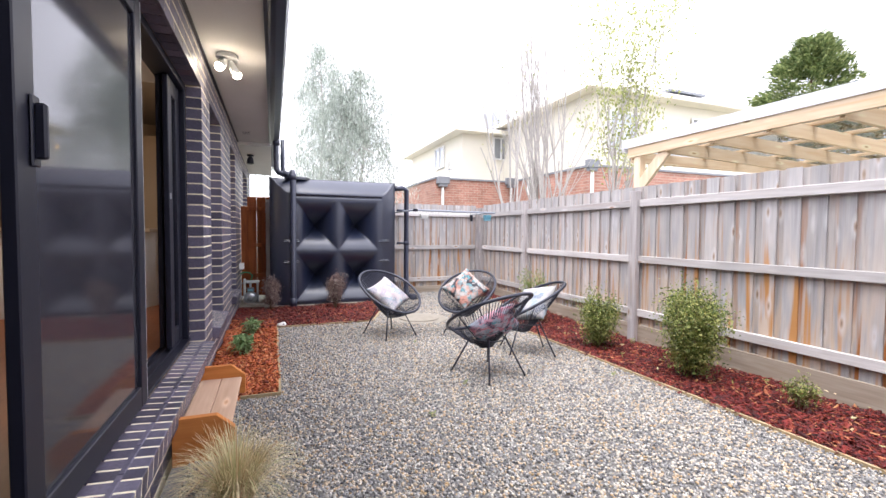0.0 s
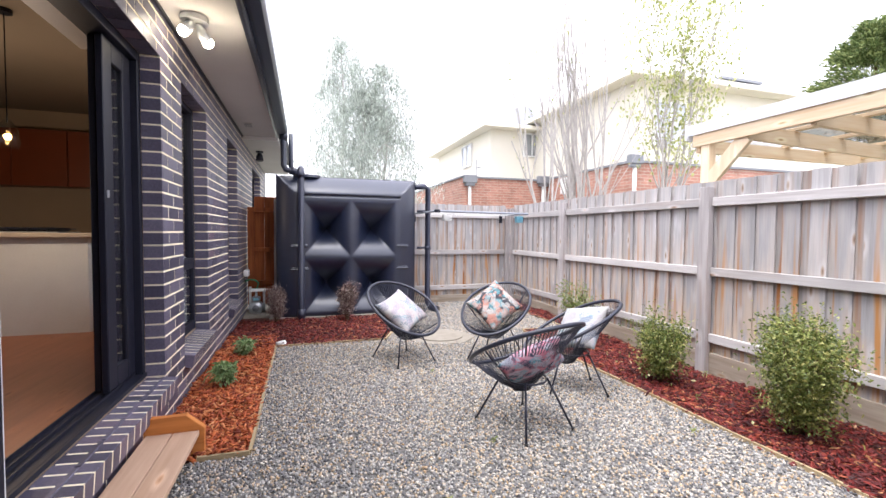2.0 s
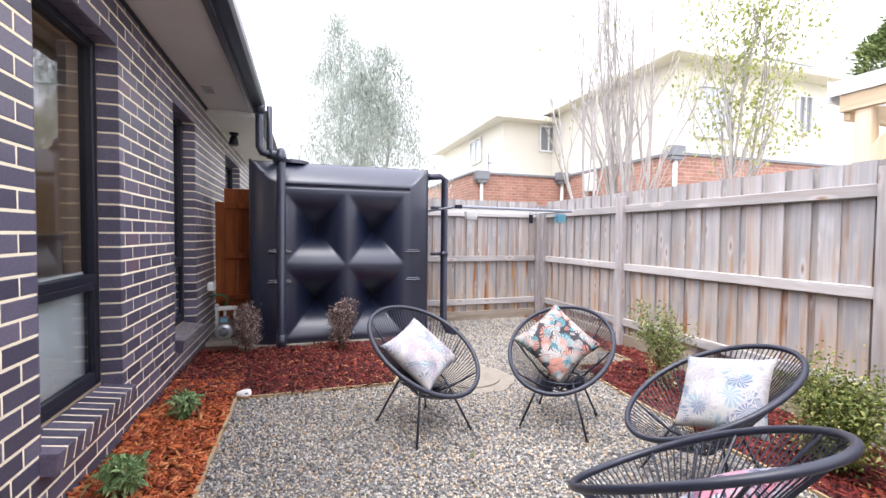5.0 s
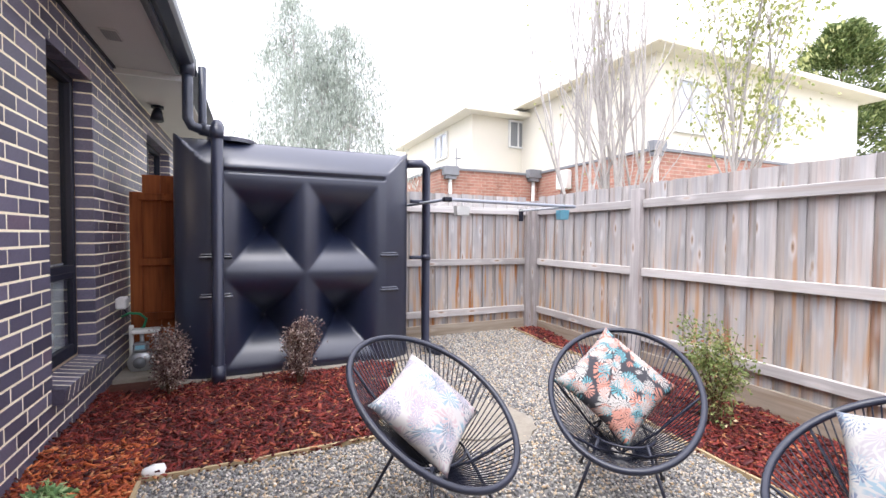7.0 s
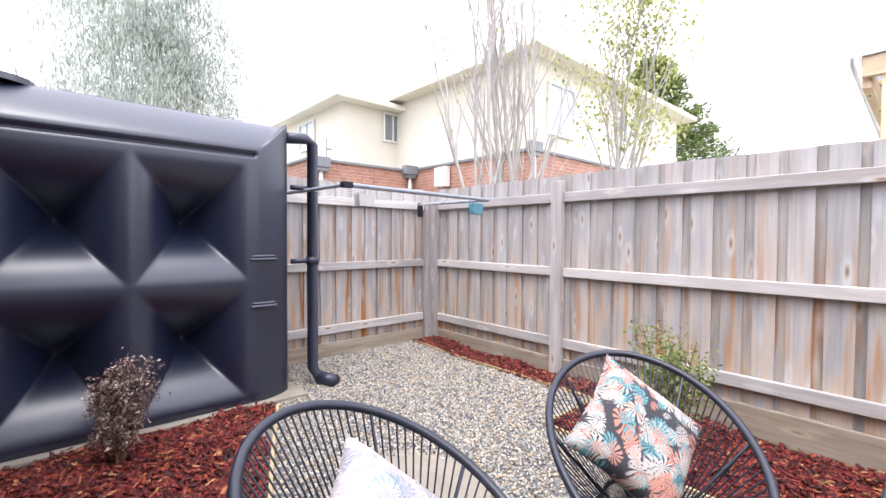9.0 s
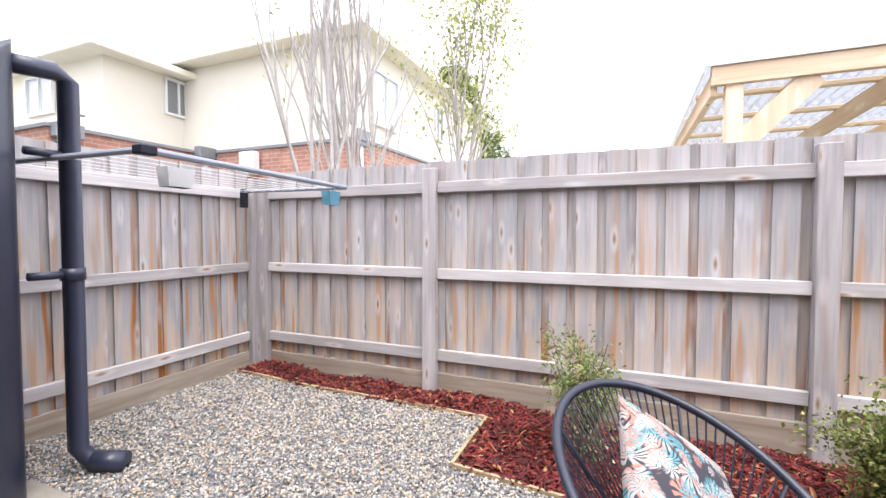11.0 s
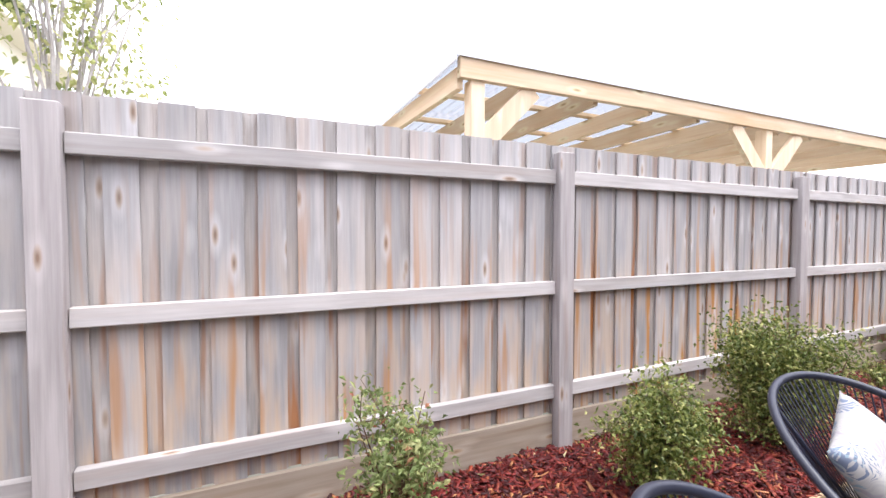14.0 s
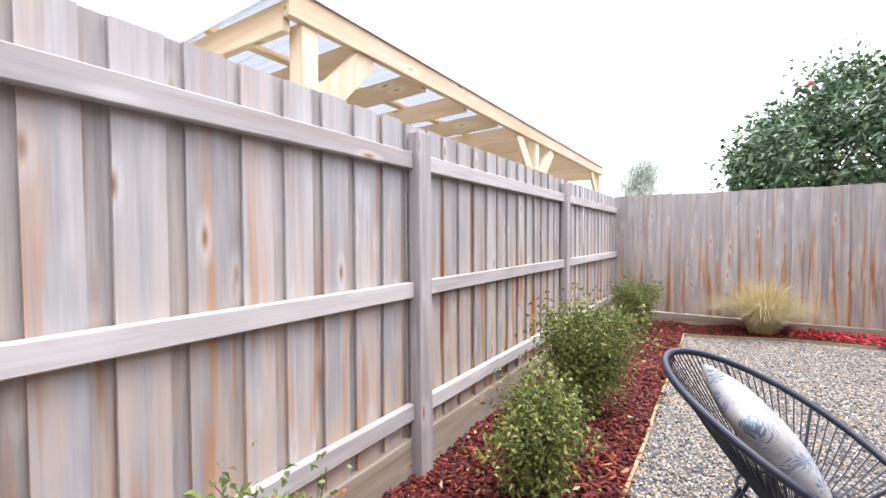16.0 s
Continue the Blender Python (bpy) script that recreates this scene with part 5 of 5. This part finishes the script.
def mesh_screen():
    """Fly-screen cloth: half open, with a weak gloss."""
    m = glass("fly_screen_cloth", (0.20, 0.19, 0.20), 0.075, 0.05, 3.4)
    n, l = m.node_tree.nodes, m.node_tree.links
    gloss = n["Mix Shader"]
    d, ms = n.new("ShaderNodeBsdfDiffuse"), n.new("ShaderNodeMixShader")
    d.inputs[0].default_value = (0.085, 0.085, 0.105, 1)
    ms.inputs[0].default_value = 0.3
    l.new(gloss.outputs[0], ms.inputs[1])
    l.new(d.outputs[0], ms.inputs[2])
    l.new(ms.outputs[0], n["Material Output"].inputs[0])
    return m


M["screen"] = mesh_screen()
scr = leaf("screen_door", 1.40, 2.545, FX + 0.052, "black framed sliding screen with dark see-through cloth", 0.10, "screen")
part("handle", boxes((FX + 0.056, FX + 0.085, 1.475, 1.495, 1.42, 1.57), (FX + 0.053, FX + 0.060, 1.462, 1.508, 1.40, 1.59), bevel=0.006), "frame", scr)
leaf("end_panel", a + 0.04, 1.395, FX - 0.005, "dark end panel beside the screen", 0.12)
fix = leaf("fixed_panel", 3.60, b - 0.045, FX - 0.04, "fixed glazed door panel", 0.115)
sl = leaf("sliding_panel", 3.64, b - 0.06, FX - 0.09, "glazed panel slid open behind the fixed one", 0.085)
part("latch", boxes((FX - 0.09, FX - 0.078, 3.67, 3.695, 1.25, 1.36), bevel=0.003), "metal", sl)
part("strike", boxes((FX - 0.04, FX - 0.034, 3.62, 3.64, 1.46, 1.50)), "metal", fix)

part("seal_strip", boxes((FX + 0.046, FX + 0.0515, 2.5451, 2.5485, lo + 0.05, hi - 0.062)), "zinc", scr)
part("head_lining", boxes((FX - 0.30, FX - 0.145, a + 0.02, b - 0.02, hi - 0.02, hi + 0.0)), "white", door)

# ---- door step ----
step = thing("door_step", (0, 0, 0), "low timber step with orange stained ends below the sliding door", "step")
part("tread", boxes((-0.355, -0.225, 2.62, 3.50, 0.125, 0.155), (-0.49, -0.358, 2.62, 3.50, 0.125, 0.155), bevel=0.004), "step_top", step, "bare reddish timber boards")
for y in (2.575, 3.50):
    bm = bmesh.new()
    prof = [(-0.50, -0.01), (-0.20, -0.01), (-0.20, 0.165), (-0.29, 0.245), (-0.50, 0.245)]
    r = [[bm.verts.new((x, yy, z)) for x, z in prof] for yy in (y, y + 0.04)]
    bm.faces.new(r[0])
    bm.faces.new(r[1][::-1])
    for k in range(5):
        bm.faces.new((r[0][k], r[1][k], r[1][(k + 1) % 5], r[0][(k + 1) % 5]))
    bmesh.ops.bevel(bm, geom=bm.edges[:], offset=0.003, segments=1, affect="EDGES")
    part("end_board", bm, "step_end", step, "orange stained end board")

# ---- eaves fittings ----
spot = thing("twin_spotlight", (-0.345, 4.09, SOFFIT - 0.004), "round twin spotlight under the eaves, switched on", "lamp")
bm = bmesh.new()
disc(bm, 0, 0, -0.035, 0.0, 0.085, 24)
part("base", bm, "metal", spot)
M["lamp_glow"] = emit("lamp_glow", (1.0, 0.88, 0.70), 16)
for x, y, z in ((-0.03, -0.03, -0.075), (0.04, 0.03, -0.095)):
    hd = part("lamp_head", tube(bmesh.new(), [(x * 0.5, y * 0.5, -0.03), (x, y, z), (x * 1.6, y * 1.6, z - 0.035)], [0.018, 0.034, 0.038], 16), "metal", spot, smooth=True)
    bm = bmesh.new()
    bmesh.ops.create_uvsphere(bm, u_segments=16, v_segments=8, radius=0.036, matrix=Matrix.Translation((x * 1.75, y * 1.75, z - 0.040)))
    part("bulb", bm, "lamp_glow", hd, smooth=True)
glow = new("eave_light", bpy.data.lights.new("eave_light", "POINT"))
glow.data.energy, glow.data.color, glow.data.shadow_soft_size = 1.1, (1, 0.84, 0.6), 0.05
glow.location = (-0.30, 4.09, SOFFIT - 0.2)
vent = thing("eave_vent", (-0.36, 7.15, SOFFIT - 0.004), "small slotted vent in the eaves lining", "vent")
part("vent_plate", boxes((-0.055, 0.055, -0.10, 0.10, -0.008, 0.0), bevel=0.002), "soffit", vent)
for k in range(6):
    part("slat", boxes((-0.045 + k * 0.016, -0.037 + k * 0.016, -0.085, 0.085, -0.012, -0.0085)), "grey", vent)
spot2 = thing("floodlight", (-0.38, 8.9, SOFFIT - 0.052), "black sensor floodlight under the eaves, switched off", "lamp")
part("base", disc(bmesh.new(), 0, 0, -0.025, 0.0, 0.06, 20), "frame", spot2)
part("lamp_head", tube(bmesh.new(), [(0, 0, -0.02), (0, -0.01, -0.07), (0.0, -0.03, -0.16)], [0.025, 0.05, 0.065], 16), "frame", spot2, smooth=True)
tagged(part("trim_eave_step", boxes((WALL + 0.0, EAVE_X, 7.895, 7.918, SOFFIT - 0.05, SOFFIT + 0.012)), "white"), "white closing board where the eaves drop", kind="structure")

# ---- side gate ----
gate = thing("side_gate", (-0.515, 8.30, 0), "reddish stained paling gate between house wall and tank", "gate")
for k, (x0, x1, top) in enumerate(((0.0, 0.10, 1.66), (0.10, 0.25, 1.83), (0.252, 0.40, 1.83), (0.402, 0.53, 1.83))):
    bm = bmesh.new()
    box(bm, x0, x1, 0.0 if k else -0.02, 0.018, 0.10, top, bevel=0.003)
    part("paling", bm, "gate", gate)
for z in (0.42, 0.95, 1.58):
    bm = bmesh.new()
    box(bm, 0.07, 0.53, -0.045, -0.003, z, z + 0.07, bevel=0.004)
    part("gate_rail", bm, "gate", gate)
M["gate_top"] = M["gate"]

# ---- gas meter and tap ----
meter = thing("gas_meter", (-0.36, 7.95, 0.0), "white and grey gas meter with pipes by the brick wall", "meter")
part("meter_body", tube(bmesh.new(), [(0.0, -0.09, 0.11), (0.0, -0.075, 0.11), (0.0, 0.05, 0.11), (0.0, 0.06, 0.11)], [0.085, 0.10, 0.10, 0.08], 20), "metal", meter, smooth=True)
part("meter_face", tube(bmesh.new(), [(0.0, -0.105, 0.11), (0.0, -0.09, 0.11)], 0.05, 16), "grey", meter, smooth=True)
part("dial_box", boxes((-0.05, 0.06, -0.11, -0.01, 0.215, 0.285), bevel=0.008), "grey", meter)
part("dial_window", boxes((-0.03, 0.04, -0.114, -0.111, 0.235, 0.27)), "blue", meter)
part("meter_cap", boxes((-0.07, 0.14, -0.07, 0.05, 0.36, 0.40), bevel=0.01), "white", meter)
part("meter_pipe", tube(bmesh.new(), [(0.0, 0, 0.18), (0.0, 0, 0.37)], 0.017, 10), "metal", meter, smooth=True)
part("meter_pipe", tube(bmesh.new(), [(0.11, 0, 0.03), (0.11, 0, 0.37)], 0.017, 10), "metal", meter, smooth=True)
tagged(part("meter_pad", boxes((WALL + 0.01, -0.12, 7.66, 8.25, -0.14, 0.035), bevel=0.008), "concrete"), "small rough concrete pad under the gas meter", "pad")
tap = thing("wall_pipe", (-0.45, 8.0, -0.03), "white plastic pipe rising by the brick wall", "pipe")
part("pipe_run", tube(bmesh.new(), [(0, 0, 0.02), (0, 0, 0.42)], 0.019, 12), "white", tap, smooth=True)
part("pipe_cap", tube(bmesh.new(), [(0, 0, 0.415), (0, 0, 0.455)], [0.024, 0.017], 12), "white", tap, smooth=True)
part("clamp", tube(bmesh.new(), [(-0.06, 0, 0.38), (0.05, 0, 0.38)], 0.008, 8), "grey", tap)
hose = thing("garden_hose", (-0.5, 7.98, -0.19), "short green hose looped at the wall tap", "hose")
part("hose_run", tube(bmesh.new(), [(-0.02, 0, 0.70), (0.04, 0, 0.73), (0.12, 0, 0.72), (0.17, 0, 0.67), (0.15, 0, 0.60), (0.10, 0, 0.56)], 0.011, 8), "green_hose", hose, smooth=True)
jb = thing("junction_box", (WALL + 0.005, 7.88, 0.60), "small white weatherproof box on the brick wall", "box")
part("box_body", boxes((0.0, 0.075, -0.07, 0.07, 0.0, 0.10), bevel=0.012), "white", jb)
part("cable", tube(bmesh.new(), [(0.03, 0.05, 0.0), (0.04, 0.12, -0.06), (0.05, 0.2, -0.12)], 0.005, 6), "frame", jb)

# ---- round cover and white stone ----
cover = thing("drain_cover", (1.93, 5.84, 0), "round concrete drain cover set in a rough concrete collar", "cover")
part("collar", disc(bmesh.new(), 0, 0, -0.03, 0.008, 0.40, 40, 0.05, 4), "concrete", cover)
part("lid", disc(bmesh.new(), 0.0, 0.0, 0.008, 0.02, 0.28, 40), "concrete", cover)
bm = bmesh.new()
bmesh.ops.create_icosphere(bm, subdivisions=2, radius=1.0)
for v in bm.verts:
    v.co *= 1 + noise.noise(v.co * 1.6) * 0.35
    v.co = Vector((v.co.x * 0.062, v.co.y * 0.045, v.co.z * 0.035 + 0.03))
st = part("white_stone", bm, "white", None, smooth=True)
st.location = (0.10, 5.90, 0)
tagged(st, "lone white stone at the corner of the bark bed", "stone")

# ---- fold-out clothes line ----
cl = thing("clothes_line", (0, 0, 0), "fold-out blue-grey clothes line fixed to the far fence", "clothes line")
Z = 1.60
part("front_bar", tube(bmesh.new(), [(2.22, 6.98, Z), (3.76, 7.02, Z - 0.015)], 0.017, 8), "line", cl)
part("side_bar", tube(bmesh.new(), [(2.22, 6.98, Z), (2.16, 8.12, Z)], 0.015, 8), "line", cl)
part("side_bar", tube(bmesh.new(), [(3.76, 7.02, Z - 0.015), (3.80, 8.12, Z)], 0.015, 8), "line", cl)
part("corner_cap", boxes((2.19, 2.27, 6.95, 7.01, Z - 0.022, Z + 0.022), bevel=0.006), "frame", cl)
for k in range(10):
    t = (k + 0.5) / 10
    part("cord", tube(bmesh.new(), [(2.22 - 0.06 * t, 6.98 + 1.14 * t, Z - 0.004), (2.99, 6.99 + 1.13 * t, Z - 0.018), (3.76 + 0.04 * t, 7.02 + 1.10 * t, Z - 0.01)], 0.0022, 4), "white", cl)
for x in (2.16, 3.80):
    part("bracket", boxes((x - 0.02, x + 0.02, 8.08, 8.14, Z - 0.14, Z + 0.02), bevel=0.004), "frame", cl)


def basket(x, y, z, material, label, w=0.12, h=0.085):
    e = thing("peg_basket", (x, y, z), label, "basket", "peg baskets")
    bm = bmesh.new()
    box(bm, -w / 2, w / 2, -0.04, 0.04, -h, 0)
    for f in [f for f in bm.faces if f.normal.z > 0.5 or f.calc_center_median().z > -0.001]:
        bm.faces.remove(f)
    bmesh.ops.solidify(bm, geom=bm.faces[:], thickness=0.003)
    for v in bm.verts:
        if v.co.z < -h * 0.6:
            v.co.x *= 0.86
            v.co.y *= 0.86
    part("basket_body", bm, material, e)
    part("hook", tube(bmesh.new(), [(0, -0.03, 0), (0, -0.03, 0.05), (0, 0.0, 0.06)], 0.004, 6), material, e)
    return e


basket(2.40, 7.02, 1.545, "white", "small white peg basket hanging from the clothes line", 0.14, 0.09)
basket(3.62, 7.05, 1.545, "blue", "small pale blue peg basket hanging from the clothes line", 0.12, 0.10)

# ---- kitchen ----
isl = thing("kitchen_island", (-1.9, 5.9, FL - 0.02), "white kitchen island with a beige stone top and gas hob", "kitchen island")
bm = bmesh.new()
prof = [(-1.6, -0.40), (0.38, -0.40), (0.62, 0.05), (0.62, 0.55), (-1.6, 0.55)]
r = [[bm.verts.new((x, y, z)) for x, y in prof] for z in (0, 0.86)]
bm.faces.new(r[0][::-1])
bm.faces.new(r[1])
for k in range(5):
    bm.faces.new((r[0][k], r[0][(k + 1) % 5], r[1][(k + 1) % 5], r[1][k]))
part("base", bm, "white", isl)
part("worktop", boxes((-1.65, 0.68, -0.45, 0.6, 0.86, 0.90), bevel=0.005), "benchtop", isl)
hob = thing("gas_hob", (-2.1, 5.85, FL + 0.88), "black gas hob with pan supports on the island", "hob")
part("hob_plate", boxes((-0.3, 0.3, -0.22, 0.22, 0, 0.012), bevel=0.004), "metal", hob)
for k in range(4):
    part("pan_support", boxes((-0.28 + k * 0.145, -0.28 + k * 0.145 + 0.12, -0.18, 0.18, 0.03, 0.042), (-0.28 + k * 0.145 + 0.05, -0.28 + k * 0.145 + 0.06, -0.2, 0.2, 0.012, 0.05)), "frame", hob)
for k in range(5):
    cu = thing("wall_cabinet", (-4.6 + k * 0.62, 8.06, 1.87), "orange-brown wall cabinet in the kitchen", "cabinet", "kitchen wall cabinets")
    part("cabinet_body", boxes((0, 0.61, 0.02, 0.33, 0, 0.76)), "cabinet", cu)
    part("cabinet_door", boxes((0.004, 0.606, 0.0, 0.019, 0.003, 0.757), bevel=0.003), "cabinet", cu)
M["knob_glow"] = emit("pendant_bulb_glow", (1.0, 0.55, 0.18), 14)
for x, y in ((-1.82, 5.0), (-2.75, 5.3)):
    pd = thing("pendant_lamp", (x, y, 2.95), "hanging glass pendant lamp with a warm bulb", "lamp", "kitchen pendants")
    part("cord", tube(bmesh.new(), [(0, 0, 0), (0, 0, -0.85)], 0.004, 6), "frame", pd)
    part("ceiling_rose", disc(bmesh.new(), 0, 0, -0.03, 0.0, 0.05, 16), "frame", pd)
    part("shade", tube(bmesh.new(), [(0, 0, -0.83), (0, 0, -0.90), (0, 0, -1.0), (0, 0, -1.05)], [0.02, 0.06, 0.075, 0.06], 16, caps=False), "glass", pd, smooth=True)
    bm = bmesh.new()
    bmesh.ops.create_uvsphere(bm, u_segments=10, v_segments=8, radius=0.022, matrix=Matrix.Translation((0, 0, -0.96)))
    part("bulb", bm, "knob_glow", pd, smooth=True)
    lp = new("pendant_light", bpy.data.lights.new("pendant_light", "POINT"))
    lp.data.energy, lp.data.color, lp.data.shadow_soft_size = 5, (1, 0.78, 0.58), 0.04
    lp.location = (x, y, 1.78)
pan = thing("tall_cupboard", (-1.35, 7.2, FL - 0.02), "tall pale cupboard beside the kitchen opening", "cupboard")
part("cupboard_body", boxes((-0.5, 0.4, 0, 0.6, 0, 2.2)), "plaster", pan)

# ---- camellia, far growth, petals ----
def bush_tree(name, place, label, height, radius, n, leaf_l, leaf_w, material, seed, flowers=0):
    e = thing(name, place, label, "tree", "trees beyond the fences")
    g = np.random.default_rng(seed)
    part("trunk", tube(bmesh.new(), [(0, 0, -0.05), (0.1, 0, height * 0.35), (0.05, 0.1, height * 0.8)], [0.14, 0.1, 0.02], 8), "twig", e)
    bm = bmesh.new()
    nb = 130
    d = g.normal(0, 1, (nb, 3))
    d /= np.linalg.norm(d, axis=1)[:, None]
    tips = d * radius * g.uniform(0.75, 1.05, nb)[:, None] * np.array([1, 1, height / radius * 0.42]) + np.array([0, 0, height * 0.56])
    for tp in tips[::3]:
        tube(bm, [(0, 0, height * 0.35), Vector(tp.tolist()) * 0.6 + Vector((0, 0, height * 0.18)), Vector(tp.tolist())], [0.03, 0.015, 0.004], 4)
    part("branch", bm, "twig", e)
    k = g.integers(0, nb, n)
    c = tips[k] + g.normal(0, radius * 0.10, (n, 3))
    dd = d[k] + g.normal(0, 0.8, (n, 3))
    tagged(leaves("crown", c, dd, leaf_l, leaf_w, material, e, seed, 0.25), kind="stuff")
    if flowers:
        k = g.integers(0, nb, flowers)
        for i, kk in enumerate(k):
            p = tips[kk] * 1.0 + d[kk] * radius * 0.16
            bm = bmesh.new()
            bmesh.ops.create_icosphere(bm, subdivisions=1, radius=0.05, matrix=Matrix.Translation(p.tolist()))
            part("flower", bm, "petal", e, "red camellia bloom" if i == 0 else "")
    return e


bush_tree("camellia_tree", (0.1, -4.9, 0), "large glossy dark green camellia with a few red blooms", 4.3, 2.3, 42000, 0.15, 0.08, "leaf_camellia", 61, 26)
tree("far_gum", (9.0, -38, 0), "distant thin-crowned gum tree", 2, 7.5, 62, 5000, 0.4, 0.10, "leaf_gum_hazed", 0.5, 0.2, 2, 3, 0.5, 0.12, droop=0.5)
tree("far_gum", (5.5, -26, 0), "distant rounded gum tree", 2, 3.3, 63, 5000, 0.3, 0.08, "leaf_gum_hazed", 0.5, 0.2, 2, 3, 0.5, 0.1, droop=0.5)
bush_tree("far_bush", (8.2, -22, 0), "distant pale green bush", 3.4, 1.2, 2500, 0.2, 0.07, "leaf_light", 64)
bush_tree("far_bush", (-3.5, 16.5, 0), "pale green bush beyond the far fence", 3.6, 1.5, 3000, 0.15, 0.05, "leaf_light", 65)
g = np.random.default_rng(66)
n = 900
c = np.column_stack([g.uniform(0.1, 2.0, n), g.uniform(NEAR + 0.1, -0.6, n), g.uniform(0.005, 0.035, n)])
pt = leaves("fallen_petals", c, np.column_stack([g.normal(0, 1, (n, 2)), g.normal(0, 0.12, n)]), 0.045, 0.04, "petal", None, 67, 0.0)
tagged(pt, "bright red petals fallen along the near fence", "petals", kind="stuff")
n = 90
c = np.column_stack([g.uniform(3.2, 3.95, n), g.uniform(-1, 7.5, n), g.uniform(0.03, 0.05, n)])
ln = leaves("fallen_leaf_litter", c, np.column_stack([g.normal(0, 1, (n, 2)), g.normal(0, 0.2, n)]), 0.05, 0.02, "straw", None, 68, 0.0)
tagged(ln, "scattered yellow fallen leaves on the bark", "leaves", kind="stuff")
for i in range(14):
    x, y = ((rgb.uniform(3.25, 3.9), rgb.uniform(0, 7)) if i % 2 else (rgb.uniform(0.4, 2.9), rgb.uniform(0.6, 5.0)))
    n = 14
    c = np.column_stack([g.normal(0, 0.008, (n, 2)), g.uniform(0.005, 0.02, n)])
    e = leaves("weed", c, g.normal(0, 1, (n, 3)) + np.array([0, 0, 0.6]), 0.035, 0.012, "leaf_light", None, 70 + i, 0.1)
    e.location = (x, y, 0.005)
    tagged(e, "tiny green weed sprouting in the bed" if i % 2 else "tiny green weed sprouting through the gravel", "weed", "weeds")

# ---- fittings on the neighbouring houses ----
def rainhead(x, y, z, s=1.0, bottom=1.5):
    e = thing("rainwater_head", (x, y, z), "grey rainwater head with a white pipe on the brick wall", "rainwater head", "rainwater heads")
    part("hopper", boxes((-0.22 * s, 0.22 * s, -0.2 * s, 0, -0.2 * s, 0.05 * s), (-0.16 * s, 0.16 * s, -0.17 * s, 0, -0.3 * s, -0.2 * s), bevel=0.01), "grey", e)
    part("pipe_run", tube(bmesh.new(), [(0, -0.08, -0.3 * s), (0, -0.08, bottom - z)], 0.05, 10), "white", e, smooth=True)


rainhead(5.55, 14.3, 3.12)
rainhead(8.28, 14.28, 3.2)
rainhead(8.44, 10.06, 3.26, 0.9)
hw = thing("wall_heater", (8.46, 12.9, 2.55), "white box heater on the neighbour's brick wall", "heater")
part("heater_body", boxes((-0.2, 0.0, -0.22, 0.22, 0, 0.52), bevel=0.02), "white", hw)
part("heater_pipe", tube(bmesh.new(), [(-0.1, 0.1, 0), (-0.1, 0.1, -0.5)], 0.02, 6), "grey", hw)
tk = thing("roof_water_heater", (12.6, 12.3, 6.05), "white cylinder solar water heater on the neighbour's roof", "water heater")
part("cylinder", tube(bmesh.new(), [(-0.8, 0, 0.3), (0.8, 0, 0.3)], 0.28, 16), "white", tk, smooth=True)
part("panel", boxes((-0.8, 0.8, -1.9, -0.3, -0.28, -0.2)), "darkpane", tk)
an = thing("aerial", (6.1, 15.0, 3.1), "thin metal television aerial on the roof edge", "aerial")
part("mast", tube(bmesh.new(), [(0, 0, 0), (0, 0, 0.75)], 0.015, 6), "grey", an)
part("dish", disc(bmesh.new(), 0.06, 0.0, 0.45, 0.46, 0.09, 16), "grey", an)

# ---- separate bricks of the house wall ----
shared = {}
for y, z, l in sorted(own):
    k = round(l, 3)
    if k not in shared:
        shared[k] = brick_mesh(l, 0.074, 0.02)
    o = new("brick", shared[k])
    o.parent = wall
    o.location = (WALL + rgb.uniform(0.0, 0.0015), y, z)
